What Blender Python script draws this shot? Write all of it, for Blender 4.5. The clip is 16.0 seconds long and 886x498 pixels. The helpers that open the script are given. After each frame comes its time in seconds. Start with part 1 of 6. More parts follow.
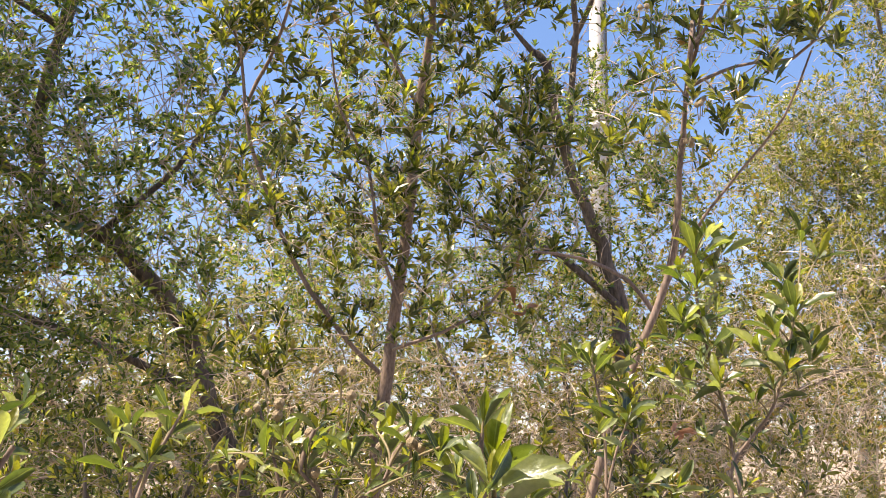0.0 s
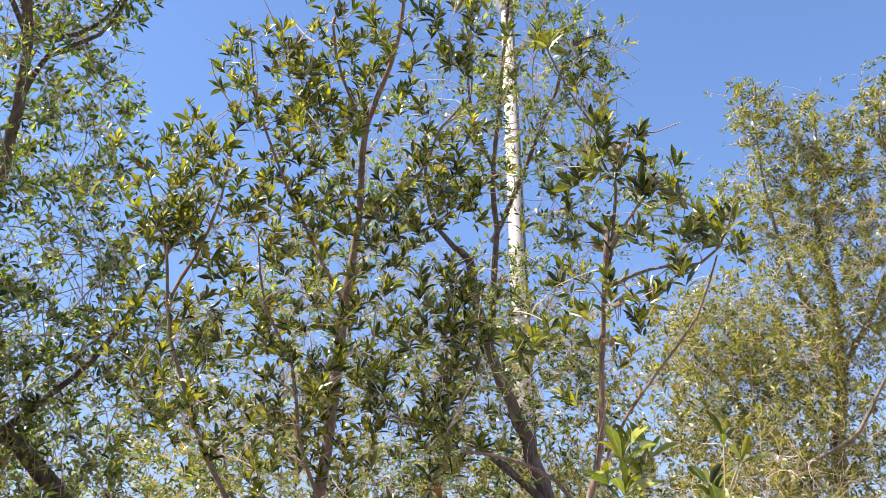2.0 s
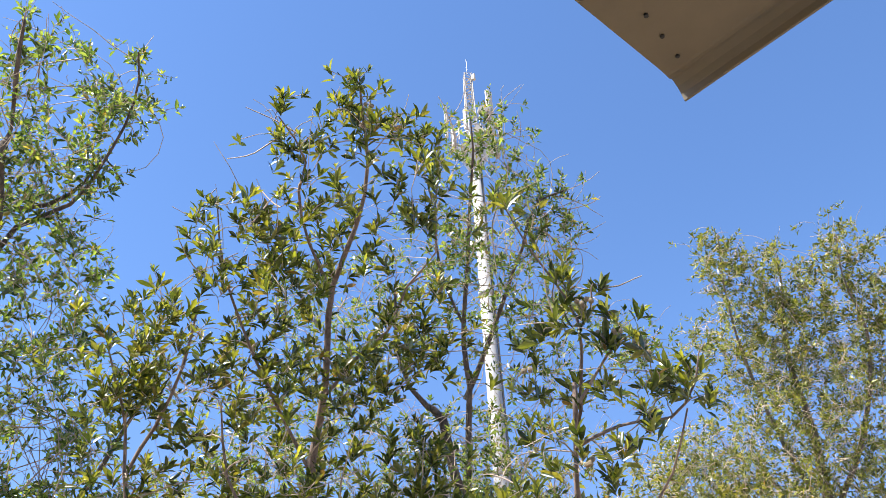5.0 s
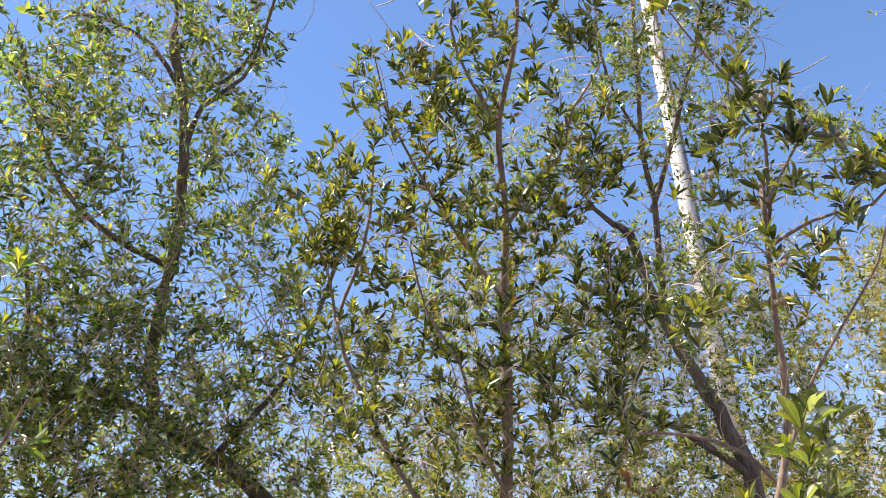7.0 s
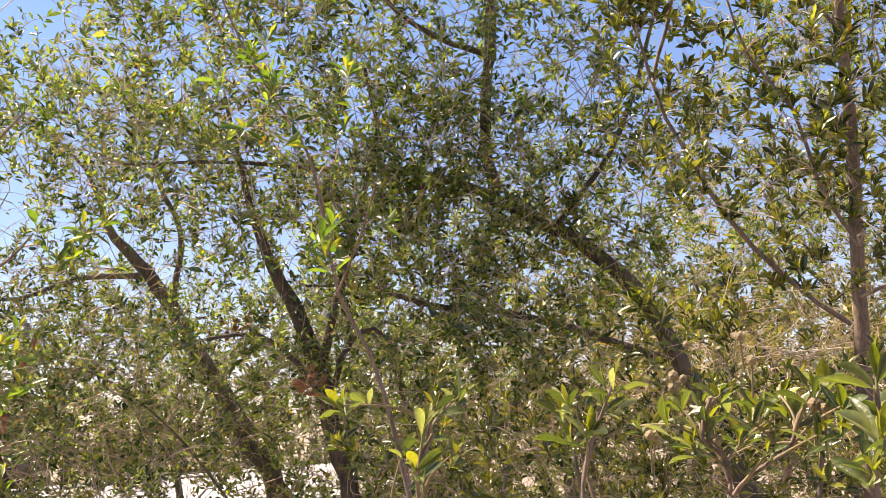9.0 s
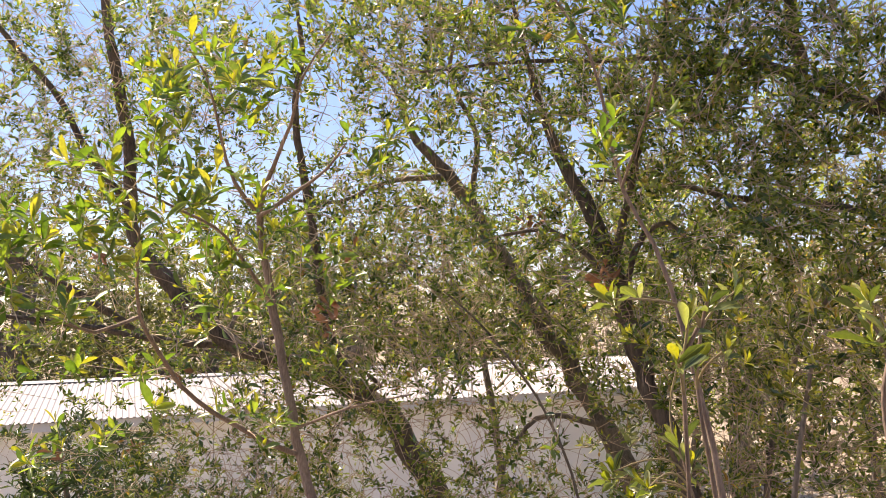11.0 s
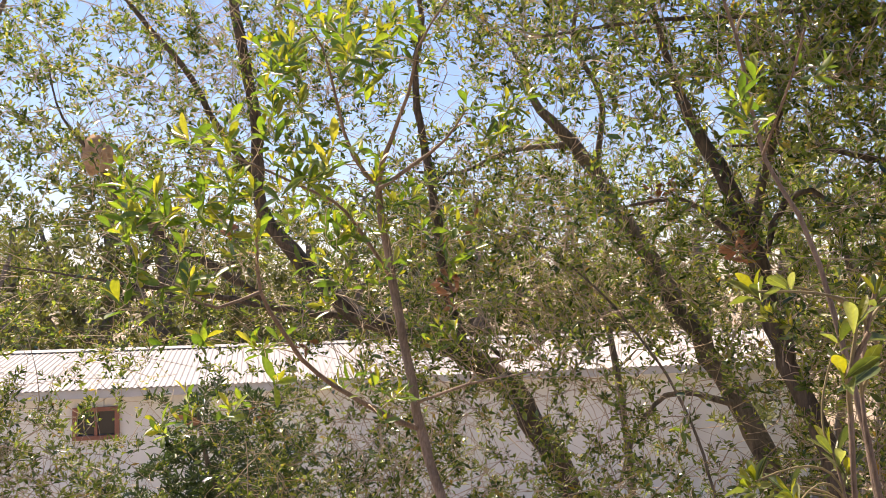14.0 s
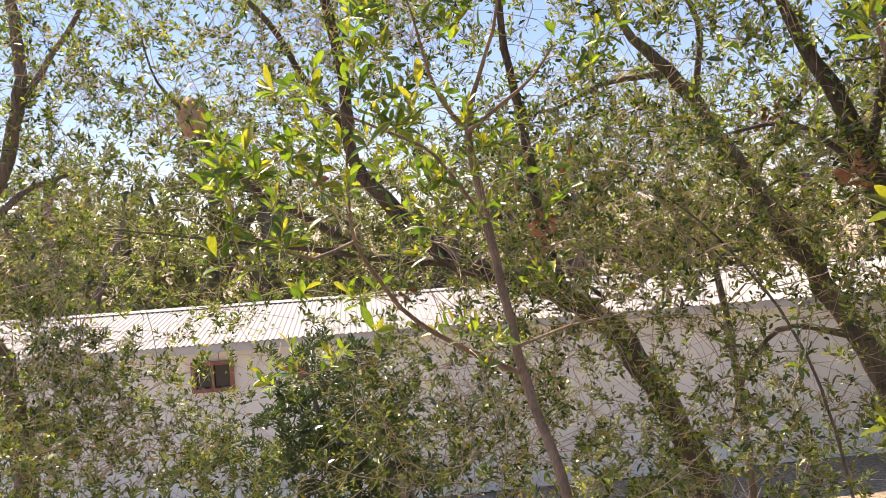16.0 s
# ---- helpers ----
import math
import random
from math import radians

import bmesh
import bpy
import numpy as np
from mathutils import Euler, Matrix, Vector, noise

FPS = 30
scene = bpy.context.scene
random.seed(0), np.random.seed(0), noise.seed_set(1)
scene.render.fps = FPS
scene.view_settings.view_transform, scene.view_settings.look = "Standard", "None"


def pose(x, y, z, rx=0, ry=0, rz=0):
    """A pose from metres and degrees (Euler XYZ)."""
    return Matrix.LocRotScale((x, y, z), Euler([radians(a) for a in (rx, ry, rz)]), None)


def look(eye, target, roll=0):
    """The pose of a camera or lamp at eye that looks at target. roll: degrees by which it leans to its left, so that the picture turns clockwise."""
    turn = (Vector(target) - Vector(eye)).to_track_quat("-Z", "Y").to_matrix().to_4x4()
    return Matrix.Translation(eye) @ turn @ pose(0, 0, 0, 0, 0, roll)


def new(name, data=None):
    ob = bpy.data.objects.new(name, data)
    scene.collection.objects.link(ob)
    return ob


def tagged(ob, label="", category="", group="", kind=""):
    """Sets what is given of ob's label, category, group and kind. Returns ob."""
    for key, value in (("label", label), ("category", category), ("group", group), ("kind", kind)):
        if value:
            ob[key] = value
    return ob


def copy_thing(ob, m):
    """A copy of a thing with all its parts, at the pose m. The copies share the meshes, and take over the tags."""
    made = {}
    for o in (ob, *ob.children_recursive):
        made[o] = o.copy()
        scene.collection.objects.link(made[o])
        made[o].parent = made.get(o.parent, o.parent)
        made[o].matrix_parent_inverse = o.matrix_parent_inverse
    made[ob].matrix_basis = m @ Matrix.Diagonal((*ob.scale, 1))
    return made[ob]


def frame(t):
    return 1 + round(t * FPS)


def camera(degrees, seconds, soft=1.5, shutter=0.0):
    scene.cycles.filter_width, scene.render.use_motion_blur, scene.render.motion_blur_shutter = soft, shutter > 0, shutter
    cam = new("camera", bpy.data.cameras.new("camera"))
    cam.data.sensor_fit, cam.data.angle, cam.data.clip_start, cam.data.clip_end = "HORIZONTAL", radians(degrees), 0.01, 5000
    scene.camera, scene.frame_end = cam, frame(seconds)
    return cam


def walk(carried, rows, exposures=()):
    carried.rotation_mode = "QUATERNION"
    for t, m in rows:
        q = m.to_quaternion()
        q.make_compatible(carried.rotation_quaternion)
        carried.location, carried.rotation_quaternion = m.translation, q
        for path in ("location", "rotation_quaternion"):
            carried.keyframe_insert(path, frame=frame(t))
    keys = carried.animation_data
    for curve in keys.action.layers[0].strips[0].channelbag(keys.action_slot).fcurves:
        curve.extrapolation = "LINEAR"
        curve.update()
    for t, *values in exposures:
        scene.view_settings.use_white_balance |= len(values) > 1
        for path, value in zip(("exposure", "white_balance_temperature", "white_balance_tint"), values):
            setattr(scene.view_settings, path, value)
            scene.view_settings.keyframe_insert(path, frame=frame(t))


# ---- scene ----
from mathutils import kdtree

cam = camera(55.95, 16.0, soft=0.5)
PATH = [
    (0, pose(-0.000, 0.000, 4.000, 103.14, 0, -0.83) @ pose(0, 0, 0, 0, 0, 1.69)),
    (0.5, pose(0.002, -0.007, 4.005, 106.96, 0, -2.53) @ pose(0, 0, 0, 0, 0, 1.17)),
    (1, pose(0.004, -0.014, 4.008, 110.58, 0, -4.12) @ pose(0, 0, 0, 0, 0, 0.80)),
    (1.5, pose(-0.003, -0.019, 4.018, 113.52, 0, -5.29) @ pose(0, 0, 0, 0, 0, 0.53)),
    (2, pose(-0.006, -0.012, 4.023, 116.10, 0, -6.17) @ pose(0, 0, 0, 0, 0, -0.04)),
    (2.5, pose(0.009, -0.011, 4.025, 118.37, 0, -6.68) @ pose(0, 0, 0, 0, 0, -0.84)),
    (3, pose(0.014, -0.026, 4.023, 120.29, 0, -7.08) @ pose(0, 0, 0, 0, 0, -1.52)),
    (3.5, pose(0.009, -0.013, 4.033, 122.18, 0, -7.54) @ pose(0, 0, 0, 0, 0, -2.09)),
    (4, pose(0.008, -0.014, 4.033, 124.09, 0, -7.99) @ pose(0, 0, 0, 0, 0, -2.44)),
    (4.2, pose(0.011, -0.017, 4.032, 124.74, 0, -8.09) @ pose(0, 0, 0, 0, 0, -2.60)),
    (5.25, pose(0.030, -0.012, 4.042, 126.80, 0, -8.40) @ pose(0, 0, 0, 0, 0, -2.90)),
    (6.3, pose(0.050, -0.005, 4.050, 122.74, 0, -2.81) @ pose(0, 0, 0, 0, 0, -3.07)),
    (6.5, pose(0.051, -0.008, 4.048, 120.44, 0, -0.00) @ pose(0, 0, 0, 0, 0, -3.05)),
    (7, pose(0.053, -0.016, 4.040, 115.48, 0, 6.71) @ pose(0, 0, 0, 0, 0, -3.10)),
    (7.5, pose(0.076, -0.022, 4.030, 111.25, 0, 13.11) @ pose(0, 0, 0, 0, 0, -3.24)),
    (8, pose(0.092, -0.023, 4.021, 107.24, 0, 19.77) @ pose(0, 0, 0, 0, 0, -3.08)),
    (8.5, pose(0.104, -0.016, 4.009, 103.80, 0, 26.20) @ pose(0, 0, 0, 0, 0, -2.79)),
    (9, pose(0.114, -0.025, 4.005, 101.28, 0, 31.40) @ pose(0, 0, 0, 0, 0, -2.62)),
    (9.5, pose(0.135, -0.032, 3.997, 99.16, 0, 35.59) @ pose(0, 0, 0, 0, 0, -2.24)),
    (10, pose(0.162, -0.046, 3.989, 97.07, 0, 41.33) @ pose(0, 0, 0, 0, 0, -1.65)),
    (10.2, pose(0.172, -0.054, 3.990, 96.24, 0, 43.94) @ pose(0, 0, 0, 0, 0, -1.48)),
    (11.2, pose(0.145, -0.012, 4.008, 94.70, 0, 53.40) @ pose(0, 0, 0, 0, 0, -1.40)),
    (12.3, pose(0.093, 0.042, 4.029, 94.44, 0, 57.23) @ pose(0, 0, 0, 0, 0, -1.44)),
    (12.5, pose(0.092, 0.041, 4.028, 94.30, 0, 57.51) @ pose(0, 0, 0, 0, 0, -1.40)),
    (13, pose(0.090, 0.035, 4.025, 93.72, 0, 58.57) @ pose(0, 0, 0, 0, 0, -1.20)),
    (13.5, pose(0.087, 0.039, 4.027, 93.20, 0, 59.75) @ pose(0, 0, 0, 0, 0, -1.20)),
    (14, pose(0.087, 0.041, 4.026, 92.80, 0, 60.64) @ pose(0, 0, 0, 0, 0, -1.12)),
    (14.5, pose(0.086, 0.042, 4.015, 91.90, 0, 61.13) @ pose(0, 0, 0, 0, 0, -0.70)),
    (15, pose(0.060, 0.061, 4.008, 90.79, 0, 61.93) @ pose(0, 0, 0, 0, 0, -0.88)),
    (15.5, pose(0.040, 0.073, 4.008, 89.83, 0, 64.69) @ pose(0, 0, 0, 0, 0, -2.00)),
    (16, pose(0.034, 0.073, 4.017, 89.38, 0, 67.38) @ pose(0, 0, 0, 0, 0, -3.98)),
]
walk(cam, PATH, exposures=[(0, 1.23, 7400, 13), (2.5, 1.16, 6750, 11), (4.2, 1.13, 6350, 9), (6.3, 1.11, 6450, 10), (8.0, 1.10, 7550, 15),
                            (9.5, 1.13, 7850, 17), (12.3, 1.0, 8000, 17), (16, 0.97, 7850, 15)])

# ---- daylight: clear sky, high sun on the left ----
SUN_AZ, SUN_EL = 104.0, 58.0
world = bpy.data.worlds.new("sky")
scene.world = world
world.use_nodes = True
wn = world.node_tree
wn.nodes.clear()
sky = wn.nodes.new("ShaderNodeTexSky")
sky.sky_type, sky.sun_disc = "NISHITA", False
sky.sun_elevation, sky.sun_rotation = radians(SUN_EL), radians(-SUN_AZ)
sky.air_density, sky.dust_density, sky.ozone_density, sky.altitude = 1.0, 0.12, 2.2, 0
bg = wn.nodes.new("ShaderNodeBackground")
bg.inputs["Strength"].default_value = 0.108
wo = wn.nodes.new("ShaderNodeOutputWorld")
tint = wn.nodes.new("ShaderNodeMix")
tint.data_type, tint.blend_type = "RGBA", "MULTIPLY"
tint.inputs["Factor"].default_value = 1.0
sky_way = wn.nodes.new("ShaderNodeTexCoord")
sky_up = wn.nodes.new("ShaderNodeSeparateXYZ")
wn.links.new(sky_way.outputs["Generated"], sky_up.inputs[0])
haze = wn.nodes.new("ShaderNodeValToRGB")
haze.color_ramp.elements[0].position, haze.color_ramp.elements[0].color = 0.0, (0.74, 0.69, 0.83, 1)
haze.color_ramp.elements[1].position, haze.color_ramp.elements[1].color = 0.5, (0.81, 0.95, 1.15, 1)
wn.links.new(sky_up.outputs["Z"], haze.inputs["Fac"])
wn.links.new(haze.outputs["Color"], tint.inputs[7])
wn.links.new(sky.outputs[0], tint.inputs[6])
wn.links.new(tint.outputs[2], bg.inputs["Color"])
wn.links.new(bg.outputs[0], wo.inputs["Surface"])

sun_data = bpy.data.lights.new("sun", "SUN")
sun_data.energy, sun_data.angle, sun_data.color = 5.0, radians(0.55), (1.0, 0.93, 0.82)
sun = new("sun", sun_data)
a, e = radians(SUN_AZ), radians(SUN_EL)
sun.matrix_world = look((-math.sin(a) * math.cos(e) * 40, math.cos(a) * math.cos(e) * 40, math.sin(e) * 40), (0, 0, 0))


# ---- materials ----
def material(name):
    m = bpy.data.materials.new(name)
    m.use_nodes = True
    nt = m.node_tree
    return m, nt, nt.nodes["Principled BSDF"]


def node(nt, kind, **values):
    n = nt.nodes.new(kind)
    for k, v in values.items():
        n.inputs[k].default_value = v
    return n


def ramp(nt, source, stops):
    r = nt.nodes.new("ShaderNodeValToRGB")
    while len(r.color_ramp.elements) < len(stops):
        r.color_ramp.elements.new(0.5)
    for el, (p, c) in zip(r.color_ramp.elements, stops):
        el.position, el.color = p, (*c, 1)
    nt.links.new(source, r.inputs["Fac"])
    return r


def bump(nt, bsdf, height, strength, distance):
    b = node(nt, "ShaderNodeBump", Strength=strength, Distance=distance)
    nt.links.new(height, b.inputs["Height"])
    nt.links.new(b.outputs["Normal"], bsdf.inputs["Normal"])


def leaf_material(name, stops, glow, through_share, rough=0.42, by_object=False):
    """A leaf: waxy top, light shining through; every leaf its own tone."""
    m, nt, b = material(name)
    if by_object:
        rnd = nt.nodes.new("ShaderNodeObjectInfo").outputs["Random"]
    else:
        rnd = nt.nodes.new("ShaderNodeNewGeometry").outputs["Random Per Island"]
    tone = ramp(nt, rnd, stops)
    tc = nt.nodes.new("ShaderNodeTexCoord")
    blotch = node(nt, "ShaderNodeTexNoise", Scale=7.0 if by_object else 90.0, Detail=4.0)
    nt.links.new(tc.outputs["Object"], blotch.inputs["Vector"])
    shade = ramp(nt, blotch.outputs["Fac"], [(0.3, (0.72, 0.74, 0.7)), (0.7, (1.15, 1.12, 1.05))])
    mix = nt.nodes.new("ShaderNodeMix")
    mix.data_type, mix.blend_type = "RGBA", "MULTIPLY"
    mix.inputs["Factor"].default_value = 1.0
    nt.links.new(tone.outputs["Color"], mix.inputs[6])
    nt.links.new(shade.outputs["Color"], mix.inputs[7])
    colour = mix.outputs[2]
    if by_object:
        # pale midrib along the leaf
        sep = nt.nodes.new("ShaderNodeSeparateXYZ")
        nt.links.new(tc.outputs["Object"], sep.inputs[0])
        ab = nt.nodes.new("ShaderNodeMath")
        ab.operation = "ABSOLUTE"
        nt.links.new(sep.outputs["X"], ab.inputs[0])
        rib = ramp(nt, ab.outputs[0], [(0.003, (0.8, 0.8, 0.8)), (0.011, (0, 0, 0))])
        mr = nt.nodes.new("ShaderNodeMix")
        mr.data_type = "RGBA"
        nt.links.new(rib.outputs["Color"], mr.inputs["Factor"])
        nt.links.new(colour, mr.inputs[6])
        mr.inputs[7].default_value = (0.24, 0.28, 0.085, 1)
        colour = mr.outputs[2]
    nt.links.new(colour, b.inputs["Base Color"])
    b.inputs["Roughness"].default_value = rough
    b.inputs["Specular IOR Level"].default_value = 0.75
    b.inputs["Coat Weight"].default_value, b.inputs["Coat Roughness"].default_value = 0.4, 0.18
    bump(nt, b, blotch.outputs["Fac"], 0.15 if by_object else 0.25, 0.02 if by_object else 0.002)
    tr = nt.nodes.new("ShaderNodeBsdfTranslucent")
    warm = nt.nodes.new("ShaderNodeMix")
    warm.data_type, warm.blend_type = "RGBA", "MULTIPLY"
    warm.inputs["Factor"].default_value = 1.0
    nt.links.new(colour, warm.inputs[6])
    warm.inputs[7].default_value = (*glow, 1)
    nt.links.new(warm.outputs[2], tr.inputs["Color"])
    mx = nt.nodes.new("ShaderNodeMixShader")
    mx.inputs[0].default_value = through_share
    nt.links.new(b.outputs[0], mx.inputs[1])
    nt.links.new(tr.outputs[0], mx.inputs[2])
    nt.links.new(mx.outputs[0], nt.nodes["Material Output"].inputs["Surface"])
    return m


def bark_material(name, dark, light, scale=14.0, depth=0.01):
    m, nt, b = material(name)
    tc = nt.nodes.new("ShaderNodeTexCoord")
    mp = node(nt, "ShaderNodeMapping", Scale=(1.0, 1.0, 0.22))
    nt.links.new(tc.outputs["Object"], mp.inputs["Vector"])
    fine = node(nt, "ShaderNodeTexNoise", Scale=scale * 5, Detail=6.0, Roughness=0.7)
    nt.links.new(mp.outputs[0], fine.inputs["Vector"])
    broad = node(nt, "ShaderNodeTexNoise", Scale=scale * 0.35, Detail=3.0)
    nt.links.new(tc.outputs["Object"], broad.inputs["Vector"])
    add = nt.nodes.new("ShaderNodeMath")
    add.operation = "MULTIPLY_ADD"
    nt.links.new(fine.outputs["Fac"], add.inputs[0])
    add.inputs[1].default_value = 0.65
    half = nt.nodes.new("ShaderNodeMath")
    half.operation = "MULTIPLY"
    half.inputs[1].default_value = 0.35
    nt.links.new(broad.outputs["Fac"], half.inputs[0])
    nt.links.new(half.outputs[0], add.inputs[2])
    c = ramp(nt, add.outputs[0], [(0.36, dark), (0.62, light)])
    nt.links.new(c.outputs["Color"], b.inputs["Base Color"])
    b.inputs["Roughness"].default_value = 0.85
    bump(nt, b, fine.outputs["Fac"], 0.8, depth)
    return m


def plain_material(name, colour, rough, metal=0.0, spread=0.12, scale=8.0, relief=0.15, dist=0.004):
    m, nt, b = material(name)
    tc = nt.nodes.new("ShaderNodeTexCoord")
    n1 = node(nt, "ShaderNodeTexNoise", Scale=scale, Detail=5.0, Roughness=0.65)
    nt.links.new(tc.outputs["Object"], n1.inputs["Vector"])
    lo = tuple(v * (1 - spread) for v in colour)
    hi = tuple(min(1.0, v * (1 + spread)) for v in colour)
    c = ramp(nt, n1.outputs["Fac"], [(0.3, lo), (0.7, hi)])
    nt.links.new(c.outputs["Color"], b.inputs["Base Color"])
    b.inputs["Roughness"].default_value, b.inputs["Metallic"].default_value = rough, metal
    n2 = node(nt, "ShaderNodeTexNoise", Scale=scale * 9, Detail=3.0)
    nt.links.new(tc.outputs["Object"], n2.inputs["Vector"])
    bump(nt, b, n2.outputs["Fac"], relief, dist)
    return m


LEAF_DARK = leaf_material("leaf_mature", [(0.0, (0.023, 0.038, 0.010)), (0.5, (0.060, 0.083, 0.018)), (0.84, (0.20, 0.212, 0.046)), (0.98, (0.20, 0.17, 0.045)), (1.0, (0.224, 0.129, 0.043))], (2.8, 2.7, 0.8), 0.28, 0.24)
LEAF_YOUNG = leaf_material("leaf_young", [(0.0, (0.18, 0.20, 0.028)), (0.6, (0.28, 0.285, 0.042)), (1.0, (0.37, 0.35, 0.07))], (2.1, 2.1, 0.9), 0.42)
LEAF_SMALL = leaf_material("leaf_small", [(0.0, (0.040, 0.050, 0.010)), (0.5, (0.135, 0.140, 0.026)), (0.88, (0.34, 0.31, 0.065)), (1.0, (0.316, 0.167, 0.065))], (2.4, 2.4, 0.9), 0.34, 0.32)
LEAF_MID = leaf_material("leaf_mid", [(0.0, (0.032, 0.054, 0.021)), (0.5, (0.100, 0.138, 0.047)), (0.88, (0.27, 0.30, 0.12)), (0.97, (0.29, 0.25, 0.10)), (1.0, (0.34, 0.18, 0.07))], (2.25, 2.55, 0.8), 0.40, 0.27)
LEAF_PALE = leaf_material("leaf_olive", [(0.0, (0.048, 0.066, 0.014)), (0.5, (0.155, 0.178, 0.034)), (0.88, (0.36, 0.36, 0.09)), (1.0, (0.36, 0.25, 0.09))], (2.0, 2.05, 0.8), 0.30, 0.38)
LEAF_BRIGHT = leaf_material("leaf_bright", [(0.0, (0.055, 0.093, 0.019)), (0.6, (0.104, 0.153, 0.030)), (1.0, (0.205, 0.242, 0.047))], (2.2, 2.6, 0.9), 0.45, 0.36)
LEAF_BUSH = leaf_material("leaf_deep_green", [(0.0, (0.022, 0.045, 0.016)), (1.0, (0.06, 0.09, 0.028))], (2.6, 3.0, 1.1), 0.2, 0.35)
LEAF_FAR = leaf_material("leaf_far", [(0.0, (0.070, 0.085, 0.032)), (1.0, (0.155, 0.16, 0.062))], (2.2, 2.2, 1.0), 0.3, 0.6)
LEAF_NEAR = leaf_material("leaf_near", [(0.0, (0.028, 0.046, 0.016)), (0.45, (0.080, 0.112, 0.030)), (0.72, (0.15, 0.18, 0.07)), (1.0, (0.33, 0.35, 0.25))], (2.5, 2.6, 0.75), 0.30, 0.40, True)
LEAF_NEAR_YOUNG = leaf_material("leaf_near_young", [(0.0, (0.14, 0.175, 0.020)), (1.0, (0.30, 0.29, 0.035))], (1.9, 1.9, 0.7), 0.45, 0.42, True)
BARK_DARK = bark_material("bark_dark", (0.032, 0.025, 0.021), (0.18, 0.138, 0.11))
BARK_GREY = bark_material("bark_grey_brown", (0.06, 0.05, 0.042), (0.27, 0.215, 0.175))
BARK_PINK = bark_material("bark_young", (0.12, 0.082, 0.064), (0.33, 0.24, 0.19), 30.0, 0.003)
TWIG = plain_material("twig_brown", (0.43, 0.33, 0.25), 0.75, spread=0.35, scale=5.0)
TWIG_PALE = plain_material("twig_pale", (0.53, 0.41, 0.30), 0.75, spread=0.3, scale=5.0)
SHOOT = plain_material("shoot_green", (0.24, 0.19, 0.10), 0.6, spread=0.3, scale=30.0)
FRUIT = plain_material("seed_head", (0.42, 0.32, 0.20), 0.85, spread=0.3, scale=120.0, relief=1.0, dist=0.003)
DRY = plain_material("dry_leaf", (0.36, 0.17, 0.085), 0.7, spread=0.4, scale=20.0)


# ---- building blocks ----
def mesh_object(name, verts, faces, mats, parent=None, label="", kind="", index=None, smooth=False):
    me = bpy.data.meshes.new(name)
    me.from_pydata(verts, [], faces)
    for m in mats:
        me.materials.append(m)
    if index is not None:
        me.polygons.foreach_set("material_index", np.asarray(index, dtype=np.int32))
    if smooth:
        me.polygons.foreach_set("use_smooth", np.ones(len(me.polygons), dtype=bool))
    me.update()
    ob = new(name, me)
    if parent is not None:
        ob.parent = parent
        ob.matrix_parent_inverse = parent.matrix_world.inverted()
    return tagged(ob, label=label, kind=kind)


def part(name, bm, mat, parent, label=""):
    """A bmesh as one mesh object under a thing or a part."""
    me = bpy.data.meshes.new(name)
    bm.to_mesh(me)
    bm.free()
    me.materials.append(mat)
    ob = new(name, me)
    if parent is not None:
        ob.parent = parent
        ob.matrix_parent_inverse = parent.matrix_world.inverted()
    return tagged(ob, label=label)


def empty(name, place):
    ob = new(name)
    ob.empty_display_size = 0.1
    ob.matrix_world = Matrix.Translation(place)
    bpy.context.view_layer.update()
    return ob


def box(bm, size, m, bevel=0.0):
    r = bmesh.ops.create_cube(bm, size=1.0, matrix=m @ Matrix.Diagonal((*size, 1)))
    if bevel:
        edges = list({ed for v in r["verts"] for ed in v.link_edges})
        bmesh.ops.bevel(bm, geom=edges, offset=bevel, segments=2, affect="EDGES")


def rod(bm, p, q, r, r2=None, sides=8):
    p, q = Vector(p), Vector(q)
    m = Matrix.Translation((p + q) / 2) @ (q - p).to_track_quat("Z", "Y").to_matrix().to_4x4()
    bmesh.ops.create_cone(bm, cap_ends=True, segments=sides, radius1=r, radius2=r if r2 is None else r2, depth=(q - p).length, matrix=m)


def unit(v):
    return v / (np.linalg.norm(v, axis=-1, keepdims=True) + 1e-9)


def spline(points, step):
    """A smooth line through (x, y, z, radius), at about even steps."""
    p = np.array(points, float)
    d = np.maximum(np.linalg.norm(np.diff(p[:, :3], axis=0), axis=1), 1e-4)[:, None]
    s = np.diff(p, axis=0) / d
    v = np.vstack([s[:1], (s[1:] * d[:-1] + s[:-1] * d[1:]) / (d[1:] + d[:-1]), s[-1:]])
    rows = []
    for i in range(len(p) - 1):
        n = max(2, int(d[i, 0] / step))
        t = (np.arange(n) / n)[:, None]
        rows.append((2 * t**3 - 3 * t**2 + 1) * p[i] + (t**3 - 2 * t**2 + t) * d[i] * v[i] + (3 * t**2 - 2 * t**3) * p[i + 1] + (t**3 - t**2) * d[i] * v[i + 1])
    rows.append(p[-1:])
    out = np.vstack(rows)
    out[:, 3] = np.maximum(out[:, 3], 0.0012)
    return out


